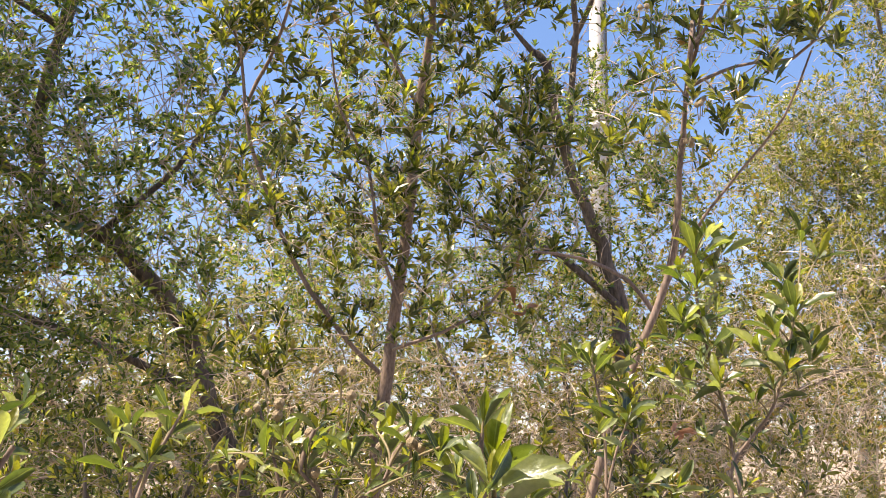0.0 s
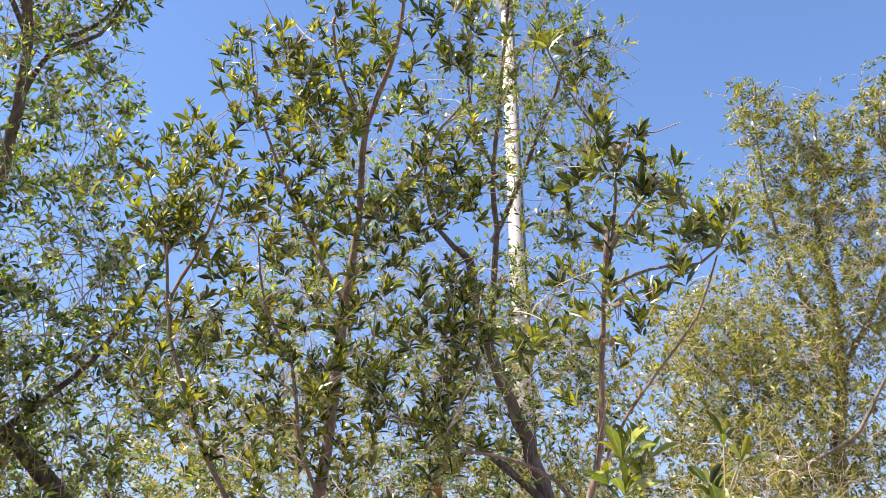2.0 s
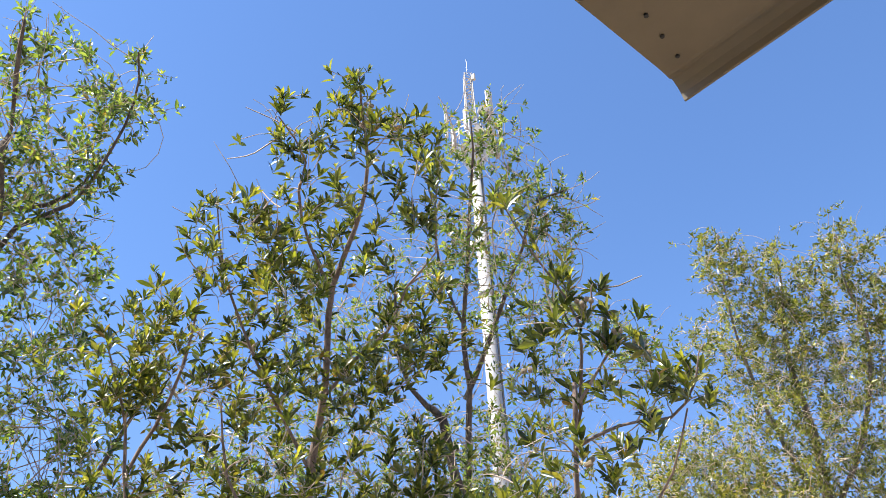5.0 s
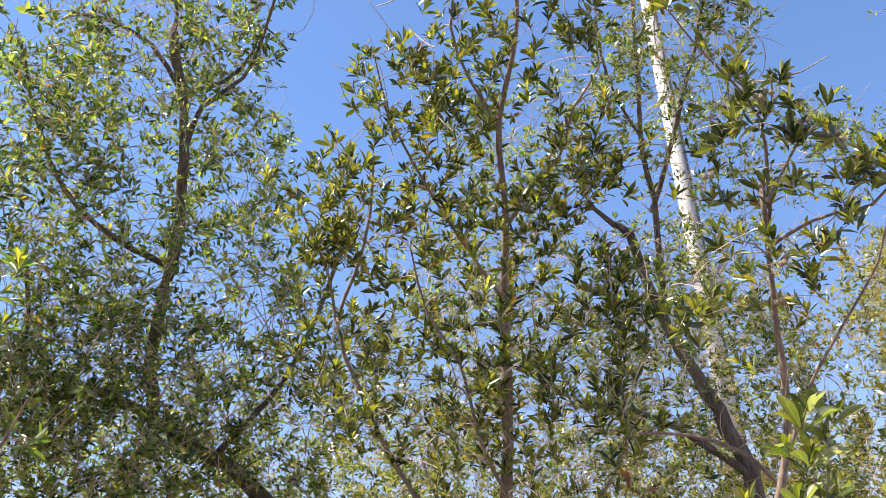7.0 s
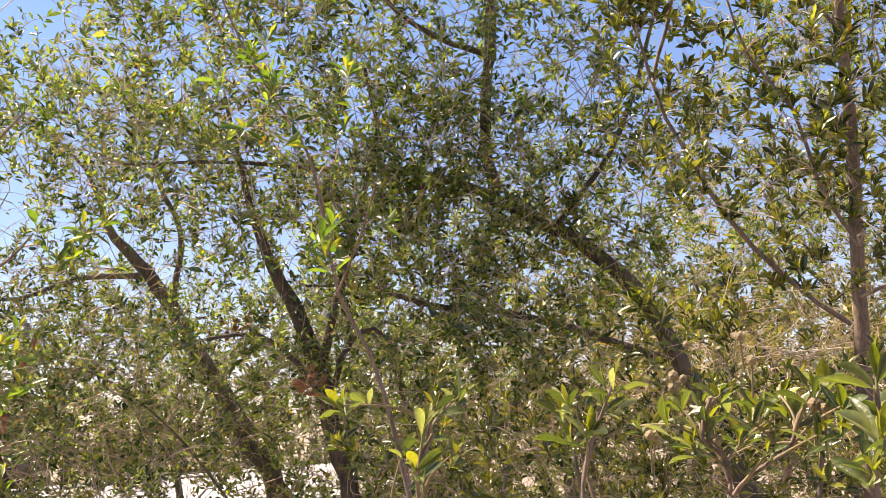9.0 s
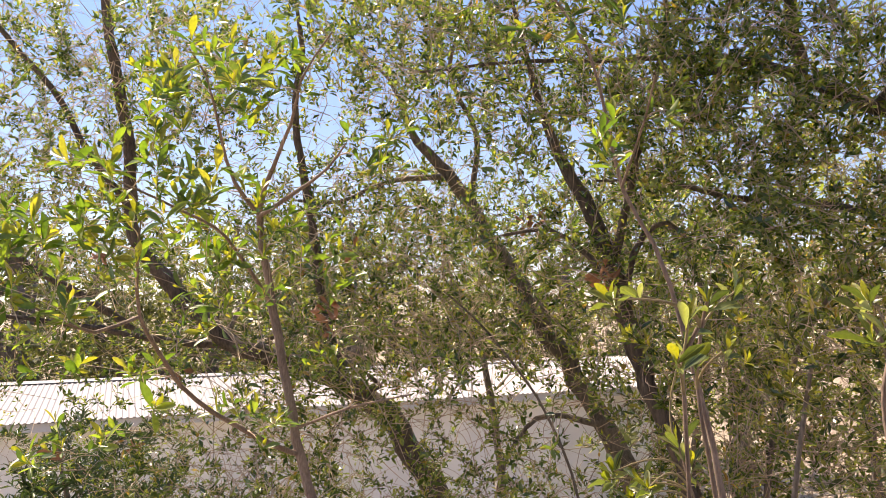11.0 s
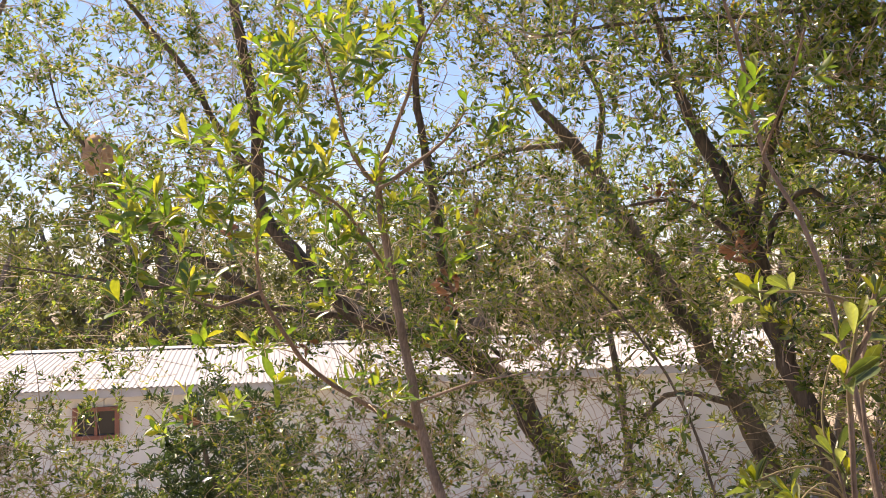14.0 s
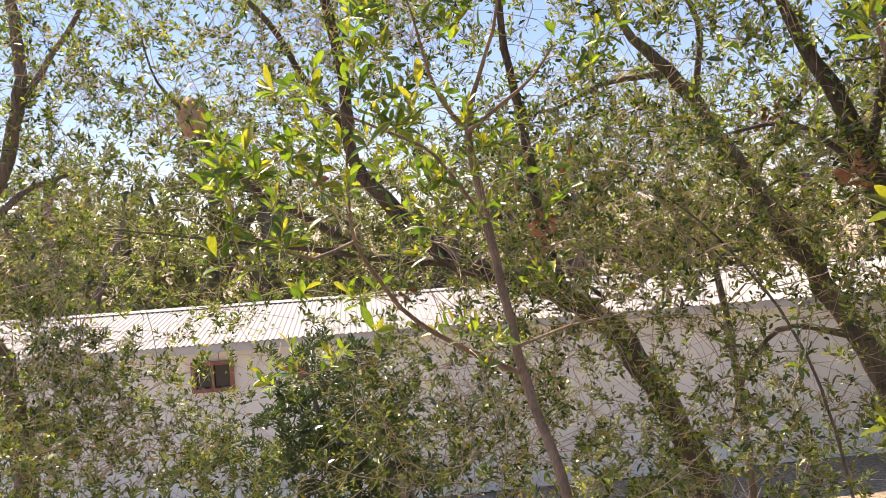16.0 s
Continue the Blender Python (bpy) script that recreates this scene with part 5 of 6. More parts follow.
# ---- the trees ----
SMALL, MIDDLE = (LEAF_SMALL, LEAF_YOUNG), (LEAF_MID, LEAF_YOUNG)
grow("slender_tree", "slender multi-branched tree with glossy dark green leaf rosettes", "tree",
     [STEM_A, STEM_A_LEFT, STEM_A_TWIG, STEM_A_RIGHT, STEM_A_INNER, STEM_A_TOP, STEM_A_LOW, STEM_A_SIDE], CROWN_A, 0.046, 11,
     (LEAF_DARK, LEAF_YOUNG), BARK_PINK, TWIG, 1, (7, 12), 0.32, 0.26, 0.09, 0.0022, 4, group="slender trees by the terrace", spread=1.08, side_leaves=0.2,
     fill=1.7, spurs=(0, 2), clump=2, tuft=0.075, young=0.36, curls=150, curl_len=(0.1, 0.3), lift=1.3, curl=0.2, wide=54, stack=0.75)
PODDED = grow("slender_tree", "slender tree with pinkish stem, dark leaf rosettes and seed heads", "tree",
     [STEM_B, STEM_B_OUTER, STEM_B_MID, STEM_B_LOW, STEM_B_TOP, STEM_B_LEFT], CROWN_B, 0.05, 12,
     (LEAF_DARK, LEAF_YOUNG), BARK_PINK, TWIG, 1, (7, 11), 0.3, 0.25, 0.1, 0.002, 4, group="slender trees by the terrace", spread=1.1, fill=0.75, side_leaves=0.2,
     spurs=(0, 2), clump=2, tuft=0.04, young=0.32, curls=40, curl_len=(0.1, 0.3), lift=1.3, curl=0.3, wide=50, stack=0.75)
grow("dark_trunked_tree", "dark-barked tree with thin wiry twigs and small sparse leaves", "tree",
     [TRUNK_C, TRUNK_C_FORK, TRUNK_C_RIGHT, TRUNK_C_TWIG, TRUNK_C_SIDE], CROWN_C, 0.044, 13,
     MIDDLE, BARK_DARK, TWIG, 3, (3, 7), 0.42, 0.38, 0.16, 0.0022, spread=1.1, curls=1500, curl_len=(0.15, 0.5), fill=3.3, spurs=(1, 4), tuft=0.10, curl=0.6, stack=1.3, wide=70)
grow("leaning_tree", "large leaning tree with dark trunk and dense small leaves", "tree",
     [TRUNK_D, TRUNK_D_UPRIGHT, TRUNK_D_LOW, TRUNK_D_BEND, TRUNK_D_FORK, TRUNK_D_SIDE, TRUNK_D_TIP, TRUNK_D_ARM, TRUNK_D_HANG], CROWN_D, 0.05, 14,
     MIDDLE, BARK_DARK, TWIG, 0, (3, 7), 0.42, 0.3, 0.16, 0.0023, spread=1.1, curls=1100, fill=1.55, spurs=(1, 4), tuft=0.11, curl=0.6, stack=1.3, wide=70)
grow("dark_trunked_tree", "dark rough-barked tree forking low, with tangled twigs", "tree",
     [TRUNK_E, TRUNK_E_FORK, TRUNK_E_TWIG, TRUNK_E_ARCH], CROWN_E, 0.052, 15, MIDDLE, BARK_DARK, TWIG, 0, (3, 7), 0.42, 0.3, 0.16, 0.0024, spread=1.2, fuzz=0.3, curls=1100, fill=1.4, tuft=0.11, curl=0.6, stack=1.3, wide=70, spurs=(1, 4))
grow("leaning_tree", "leaning grey-brown tree with an arching low branch", "tree",
     [TRUNK_F, TRUNK_F_ARCH, TRUNK_F_SIDE, TRUNK_F_TOP], CROWN_F, 0.053, 16, MIDDLE, BARK_GREY, TWIG_PALE, 0, (3, 7), 0.42, 0.3, 0.16, 0.0026, spread=1.2, fuzz=0.3, curls=1500, curl_len=(0.3, 0.8), fill=1.45, tuft=0.12, curl=0.6, stack=1.3, wide=70, spurs=(1, 4))
grow("leaning_tree", "dark leaning tree bending over in front of the shed", "tree",
     [TRUNK_G, TRUNK_G_LEFT, TRUNK_G_LIMB, TRUNK_G_NEST, TRUNK_G_STEM, TRUNK_G_STUB], CROWN_G, 0.06, 17, MIDDLE, BARK_DARK, TWIG_PALE, 3, (3, 7), 0.42, 0.3, 0.16, 0.0028, spread=1.15, fuzz=0.25, curls=2400, curl_len=(0.3, 0.9), fill=1.8, tuft=0.13, curl=0.7, stack=1.3, wide=70, spurs=(1, 4))
grow("grey_tree", "grey-barked tree with a forked upright trunk and light crown", "tree",
     [TRUNK_H, TRUNK_H_LIMB, TRUNK_H_LOW], CROWN_H, 0.06, 18, MIDDLE, BARK_GREY, TWIG, 3, (3, 7), 0.42, 0.3, 0.16, 0.0028, curls=1200, curl_len=(0.3, 0.9), fill=3.2, tuft=0.13, curl=0.6, stack=1.3, wide=70, spurs=(1, 4))
grow("olive_green_tree", "tall dense tree with pale olive-green small leaves", "tree",
     [TRUNK_R, TRUNK_R_LEFT, TRUNK_R_RIGHT, TRUNK_R_LOW], CROWN_R, 0.068, 19, (LEAF_PALE, LEAF_YOUNG), BARK_GREY, TWIG_PALE, 3, (3, 7), 0.38, 0.14, 0.1, 0.0032, step=0.13,
     curls=2600, curl_len=(0.2, 0.5), fill=3.1, spurs=(1, 4), tuft=0.14, lift=1.2, curl=0.6, stack=1.3, wide=70)
grow("undergrowth_shrub", "tangled undergrowth of thin brown twigs and small leaves", "shrub",
     [SHRUB_I, SHRUB_I_B, SHRUB_I_C, SHRUB_I_D], CROWN_I, 0.05, 20, SMALL, BARK_GREY, TWIG_PALE, 3, (3, 7), 0.42, 0.42, 0.18, 0.0023, group="undergrowth", spread=1.2, fuzz=0.3, curls=3600, fill=2.0, spurs=(1, 4), tuft=0.12, curl=0.8, stack=1.3, wide=70)
grow("undergrowth_shrub", "tangled undergrowth with yellow-green leaves below the trees", "shrub",
     [SHRUB_J, SHRUB_J_B], CROWN_J, 0.052, 21, MIDDLE, BARK_GREY, TWIG, 0, (3, 7), 0.42, 0.3, 0.16, 0.0024, group="undergrowth", spread=1.2, fuzz=0.3, curls=1700, fill=1.65, tuft=0.11, curl=0.6, stack=1.3, wide=70, spurs=(1, 4))
grow("thicket_tree", "dense twiggy tree with sunlit small leaves further back", "tree",
     [TRUNK_L, TRUNK_L_B, TRUNK_L_C], CROWN_L, 0.07, 51, SMALL, BARK_GREY, TWIG, 3, (3, 7), 0.42, 0.3, 0.16, 0.003, step=0.13, spread=1.2, fuzz=0.25, curls=900, curl_len=(0.3, 0.9), group="thicket", fill=3.2, spurs=(1, 4), tuft=0.14, curl=0.6, stack=1.3, wide=70)
grow("thicket_tree", "dense twiggy tree with dry brown twigs further back", "tree",
     [TRUNK_M, TRUNK_M_B, TRUNK_M_C], CROWN_M, 0.07, 52, MIDDLE, BARK_GREY, TWIG, 3, (3, 7), 0.42, 0.3, 0.16, 0.003, step=0.13, spread=1.2, fuzz=0.25, curls=700, curl_len=(0.3, 0.9), group="thicket", fill=2.4, spurs=(1, 4), tuft=0.14, curl=0.6, stack=1.3, wide=70)
grow("broadleaf_shrub", "leafy shrub with dark glossy rosettes below the terrace", "shrub",
     [SHRUB_N, SHRUB_N_B, SHRUB_N_C, SHRUB_N_D, SHRUB_N_E], CROWN_N, 0.047, 53, (LEAF_DARK, LEAF_YOUNG), BARK_GREY, TWIG, 1, (6, 10), 0.3, 0.15, 0.09, 0.0016, spread=1.15, fuzz=0.2, curls=250, curl_len=(0.1, 0.35), fill=1.1, spurs=(0, 3), tuft=0.06, young=0.3, wide=52, stack=0.75)
grow("dark_bush", "rounded bush with dense deep green leaves by the shed", "bush",
     [SHRUB_K, SHRUB_K_B], CROWN_K, 0.085, 22, (LEAF_BUSH, LEAF_BUSH), BARK_GREY, TWIG, 0, (6, 10), 0.27, 0.05, 0.1, 0.002, spread=1.1, fill=1.5, spurs=(0, 3))
grow("sapling", "young sapling with large bright yellow-green leaves, sunlit from behind", "sapling",
     [SAPLING, SAPLING_LEFT, SAPLING_TIP, SAPLING_FORK, SAPLING_RIGHT, SAPLING_ARM, SAPLING_MID], CROWN_SAPLING, 0.076, 23,
     (LEAF_BRIGHT, LEAF_YOUNG), BARK_PINK, TWIG_PALE, 2, (4, 7), 0.3, 0.08, 0.06, 0.0016, 4, side_leaves=0.2, spread=1.2, curls=60, curl_len=(0.1, 0.3), fill=1.0, spurs=(0, 2), clump=3, tuft=0.06, young=0.42)
grow("thin_sapling", "thin pale wand of a sapling with few leaves", "sapling",
     [WAND, WAND_B], CROWN_WAND, 0.048, 24, (LEAF_BRIGHT, LEAF_YOUNG), BARK_PINK, TWIG_PALE, 2, (5, 8), 0.27, 0.05, 0.06, 0.0013, 4, side_leaves=0.2, spurs=(0, 1), clump=1, young=0.36)


# ---- sprigs close to the terrace: every leaf a piece ----
NEAR_MESH = []


def near_leaf_meshes():
    rng = np.random.default_rng(5)
    for k in range(10):
        sv, sf = SHAPES[2]
        v = sv.copy()
        v[:, 0] *= 0.265 * rng.uniform(0.85, 1.2)
        v[:, 2] = v[:, 2] * rng.uniform(0.3, 1.5)
        v[:, 0] += 0.10 * rng.uniform(-1, 1) * v[:, 1] ** 2
        v[:, 2] += 0.016 * np.sin(v[:, 1] * 15 + 2 * k) * np.sign(v[:, 0])
        v[:, 2] += rng.uniform(-0.9, 0.9) * v[:, 0] * v[:, 1]
        me = bpy.data.meshes.new("leaf")
        me.from_pydata(v.tolist(), [], sf.tolist())
        me.materials.append(LEAF_NEAR if k < 6 else LEAF_NEAR_YOUNG)
        me.polygons.foreach_set("use_smooth", np.ones(len(me.polygons), dtype=bool))
        NEAR_MESH.append(me)


near_leaf_meshes()


def sprig(label, limbs, tips, seed, leaves=(6, 9), heads=()):
    rng = np.random.default_rng(seed)
    foot = limbs[0][0]
    root = tagged(empty("leafy_sprig", foot[:3]), label, "sprig", "sprigs by the terrace")
    nodes, ways = [], []
    for k, pts in enumerate(limbs):
        path = spline(pts, 0.02)
        v, f = tube(path, 8, 0.04, rng)
        mesh_object("stem" if k == 0 else "side_stem", v.tolist(), f.tolist(), [BARK_PINK], root, "", "", None, True)
        nodes.append(path[:, :3])
        ways.append(unit(np.gradient(path[:, :3], axis=0)))
    nodes, ways = np.vstack(nodes), np.vstack(ways)
    for x, y, z, size in tips:
        g = np.array([x, y, z])
        d = g - nodes
        dist = np.linalg.norm(d, axis=1)
        j = int(np.argmin(dist + 1.2 * np.maximum(0, 0.04 - d[:, 2])))
        axis = ways[j]
        if dist[j] > 0.01:
            t = np.linspace(0, 1, 8)[:, None]
            mid = nodes[j] + ways[j] * dist[j] * 0.35
            p = (1 - t) ** 2 * nodes[j] + 2 * t * (1 - t) * mid + t**2 * g
            v, f = tube(np.hstack([p, np.linspace(0.0018, 0.0011, 8)[:, None]]), 6)
            mesh_object("shoot", v.tolist(), f.tolist(), [SHOOT], root, "", "", None, True)
            axis = unit(p[-1] - p[-3])
        axis = unit(axis * 0.6 + np.array([0, 0, 1.0]) + 0.16 * rng.standard_normal(3))
        for row in whorl(rng, g, axis, size, int(rng.integers(*leaves)), 0.3, 0.4, 58, 0.45):
            base, way, nrm, ln, young = np.array(row[0:3]), unit(np.array(row[3:6])), np.array(row[6:9]), row[9], row[11]
            way = unit(way + 0.12 * rng.standard_normal(3))
            ln *= rng.uniform(0.7, 1.12)
            sd = unit(np.cross(way, nrm))
            up = np.cross(sd, way)
            m = Matrix(((*[sd[0], way[0], up[0]], base[0]), (*[sd[1], way[1], up[1]], base[1]), (*[sd[2], way[2], up[2]], base[2]), (0, 0, 0, 1)))
            ob = new("leaf", NEAR_MESH[int(rng.integers(6, 10)) if young else int(rng.integers(0, 6))])
            ob.parent = root
            ob.matrix_parent_inverse = root.matrix_world.inverted()
            ob.matrix_basis = m @ Matrix.Diagonal((ln, ln, ln, 1))
    for x, y, z in heads:
        seed_head(root, Vector((x, y, z)), 0.0056, rng)
    return root


def seed_head(root, at, size, rng):
    """A round knobbly seed head on a short stalk."""
    bm = bmesh.new()
    bmesh.ops.create_icosphere(bm, subdivisions=3 if size < 0.006 else 2, radius=size, matrix=Matrix.Translation(at))
    for v in bm.verts:
        d = v.co - at
        v.co += d * 0.24 * noise.noise(d * 800)
    ball = part("seed_head", bm, FRUIT, root, "round knobbly pale brown seed head")
    bm = bmesh.new()
    rod(bm, at - Vector((0, 0, size * 0.7)), at + Vector((rng.uniform(-0.01, 0.01), 0.004, -0.04)), 0.0010, 0.0014, 6)
    part("stalk", bm, SHOOT, ball)


sprig("sprig with a large sunlit rosette of green leaves", [SPRIG_A], TIPS_A, 31, (8, 11))
sprig("upright sprig with several bright green rosettes", [SPRIG_B], TIPS_B, 32)
sprig("sprig with mixed grey-green and yellow-green leaves", [SPRIG_C], TIPS_C, 33)
sprig("sprig with small yellow-green rosettes", [SPRIG_D], TIPS_D, 34, (6, 9))
sprig("sprig with spreading bright green rosettes", [SPRIG_E], TIPS_E, 35)
sprig("branching sprig with round seed heads among its leaves", [SPRIG_F, SPRIG_F_B], TIPS_F, 36, (6, 9), FRUITS)
sprig("sprig with long narrow grey-green leaves", [SPRIG_G], TIPS_G, 37, (6, 9))
sprig("forked sprig with yellow-green shoots", [SPRIG_J, SPRIG_J_B], TIPS_J, 41, (6, 9))
sprig("sprig with pale dusty leaves and knobbly seed heads", [SPRIG_K, SPRIG_K_B], TIPS_K, 42, (6, 9), FRUITS_K)
sprig("slim sprig with bright narrow leaves", [SPRIG_L, SPRIG_L_B], TIPS_L, 43, (6, 9))
sprig("low sprig with a bright upright rosette", [SPRIG_H], TIPS_H, 38, (6, 9))
sprig("sprig with a few bright leaves", [SPRIG_I], TIPS_I, 39, (5, 7))


# ---- mast: tapered white pole with a head of aerials ----
WHITE_PAINT = plain_material("white_painted_steel", (0.45, 0.44, 0.42), 0.6, spread=0.10, scale=3.0)
GALVANISED = plain_material("galvanised_steel", (0.45, 0.45, 0.45), 0.5, 0.6, spread=0.2, scale=6.0)
AERIAL = plain_material("aerial_cover", (0.50, 0.47, 0.41), 0.5, spread=0.06, scale=2.0)
CABLE_AND_HOLE = plain_material("black_cable_and_hole", (0.03, 0.03, 0.032), 0.5, spread=0.1)


def mast():
    x, y, h = 5.72, 27.45, 30.5
    root = tagged(empty("radio_mast", (x, y, 0)), "tall white tapered pole mast with panel aerials and a lattice top", "mast")
    at = Matrix.Translation((x, y, 0))
    bm = bmesh.new()
    bmesh.ops.create_cone(bm, cap_ends=True, segments=16, radius1=0.36, radius2=0.22, depth=h, matrix=at @ Matrix.Translation((0, 0, h / 2)))
    for z in (7.5, 15.0, 22.5):
        r = 0.36 - 0.14 * z / h
        bmesh.ops.create_cone(bm, cap_ends=True, segments=16, radius1=r + 0.05, radius2=r + 0.05, depth=0.16, matrix=at @ Matrix.Translation((0, 0, z)))
    for f in bm.faces:
        f.smooth = len(f.verts) == 4
    part("pole", bm, WHITE_PAINT, root)
    bm = bmesh.new()
    bmesh.ops.create_cone(bm, cap_ends=True, segments=20, radius1=0.30, radius2=0.80, depth=1.1, matrix=at @ Matrix.Translation((0, 0, h - 0.75)))
    part("platform", bm, GALVANISED, root)
    for z in (h + 0.2, h + 0.6, h + 1.0):
        bm = bmesh.new()
        for k in range(16):
            a0, a1 = k * math.pi / 8, (k + 1) * math.pi / 8
            rod(bm, (x + 1.0 * math.cos(a0), y + 1.0 * math.sin(a0), z), (x + 1.0 * math.cos(a1), y + 1.0 * math.sin(a1), z), 0.035, sides=6)
        part("rail", bm, GALVANISED, root)
    for k in range(12):
        ang = k * math.pi / 6 + 0.2
        bm = bmesh.new()
        rod(bm, (x + 1.0 * math.cos(ang), y + 1.0 * math.sin(ang), h - 0.1), (x + 1.0 * math.cos(ang), y + 1.0 * math.sin(ang), h + 1.15), 0.03, sides=6)
        part("post", bm, GALVANISED, root)
    # lattice top
    top = h + 4.95
    for sx, sy in ((-1, -1), (1, -1), (1, 1), (-1, 1)):
        bm = bmesh.new()
        rod(bm, (x + sx * 0.24, y + sy * 0.24, h), (x + sx * 0.17, y + sy * 0.17, top), 0.035, sides=6)
        part("lattice_leg", bm, WHITE_PAINT, root)
    for face in range(4):
        bm = bmesh.new()
        c = [(-1, -1), (1, -1), (1, 1), (-1, 1)]
        p, q = c[face], c[(face + 1) % 4]
        n = 13
        for i in range(n):
            z0, z1 = h + (top - h) * i / n, h + (top - h) * (i + 1) / n
            w0, w1 = 0.24 - 0.07 * i / n, 0.24 - 0.07 * (i + 1) / n
            s, e2 = (p, q) if i % 2 else (q, p)
            rod(bm, (x + s[0] * w0, y + s[1] * w0, z0), (x + e2[0] * w1, y + e2[1] * w1, z1), 0.02, sides=5)
            rod(bm, (x + p[0] * w1, y + p[1] * w1, z1), (x + q[0] * w1, y + q[1] * w1, z1), 0.02, sides=5)
        part("lattice_brace", bm, WHITE_PAINT, root)
    bm = bmesh.new()
    rod(bm, (x, y, top), (x, y, top + 1.2), 0.015, sides=6)
    part("lightning_rod", bm, GALVANISED, root)
    bm = bmesh.new()
    rod(bm, (x, y - 0.2, top - 0.5), (x + 0.27, y - 0.25, top - 0.5), 0.025, sides=6)
    rod(bm, (x + 0.27, y - 0.25, top - 0.55), (x + 0.27, y - 0.25, top - 0.15), 0.08, 0.06, sides=10)
    part("beacon", bm, AERIAL, root)
    # panel aerials: bearing, height of the foot, length, width
    for dx, dy, z, ln, w, d in ((0.72, -0.95, h + 0.0, 2.85, 0.38, 0.18), (-1.3, -0.6, h + 0.0, 2.1, 0.2, 0.12), (-0.75, 0.6, h + 0.3, 1.5, 0.22, 0.14),
                                (1.25, -0.35, h + 0.5, 1.05, 0.44, 0.22), (0.5, 0.9, h + 0.3, 1.7, 0.25, 0.14), (1.2, 0.4, h - 0.1, 0.7, 0.3, 0.2),
                                (-0.45, -0.9, h + 0.3, 1.3, 0.2, 0.14)):
        bm = bmesh.new()
        turn = math.atan2(dy, dx) + math.pi / 2
        box(bm, (w, d, ln), at @ Matrix.Translation((dx, dy, z + ln / 2)) @ Matrix.Rotation(turn, 4, "Z"), 0.05)
        panel = part("panel_aerial", bm, AERIAL, root)
        for zz in (z + ln * 0.2, z + ln * 0.8):
            bm = bmesh.new()
            rod(bm, (x + dx * 0.7, y + dy * 0.7, zz), (x + dx, y + dy, zz), 0.03, sides=6)
            part("bracket", bm, GALVANISED, panel)
    for dx, dy, z, r in ((0.36, -1.05, h + 1.45, 0.24), (0.1, -1.0, h + 0.2, 0.2)):
        bm = bmesh.new()
        m = at @ Matrix.Translation((dx, dy, z)) @ Matrix.Rotation(math.pi / 2, 4, "X")
        bmesh.ops.create_cone(bm, cap_ends=True, segments=20, radius1=r, radius2=r * 0.9, depth=0.28, matrix=m)
        part("dish", bm, AERIAL, root)
    # cable run up the shaded side
    bm = bmesh.new()
    for k in (-0.14, -0.05, 0.05):
        rod(bm, (x + 0.36, y - 0.20 + k, 0.0), (x + 0.22, y - 0.16 + k, h), 0.02, sides=6)
    part("cable_run", bm, CABLE_AND_HOLE, root)


mast()

# ---- white shed with a ribbed metal roof ----
ROOF_METAL = plain_material("white_roof_sheet", (0.37, 0.35, 0.35), 0.5, 0.0, spread=0.07, scale=1.2)
WALL_PANEL = plain_material("white_wall_panel", (0.86, 0.85, 0.82), 0.6, 0.0, spread=0.06, scale=0.8)
TRIM = plain_material("grey_white_trim", (0.55, 0.56, 0.58), 0.5, spread=0.08)
FRAME_RED = plain_material("red_brown_frame", (0.30, 0.13, 0.09), 0.6, spread=0.2)
CONCRETE = plain_material("concrete", (0.40, 0.38, 0.35), 0.9, spread=0.15, scale=3.0, relief=0.4)


def glass():
    m, nt, b = material("dark_glass")
    b.inputs["Base Color"].default_value = (0.03, 0.035, 0.04, 1)
    b.inputs["Roughness"].default_value = 0.08
    return m


GLASS = glass()


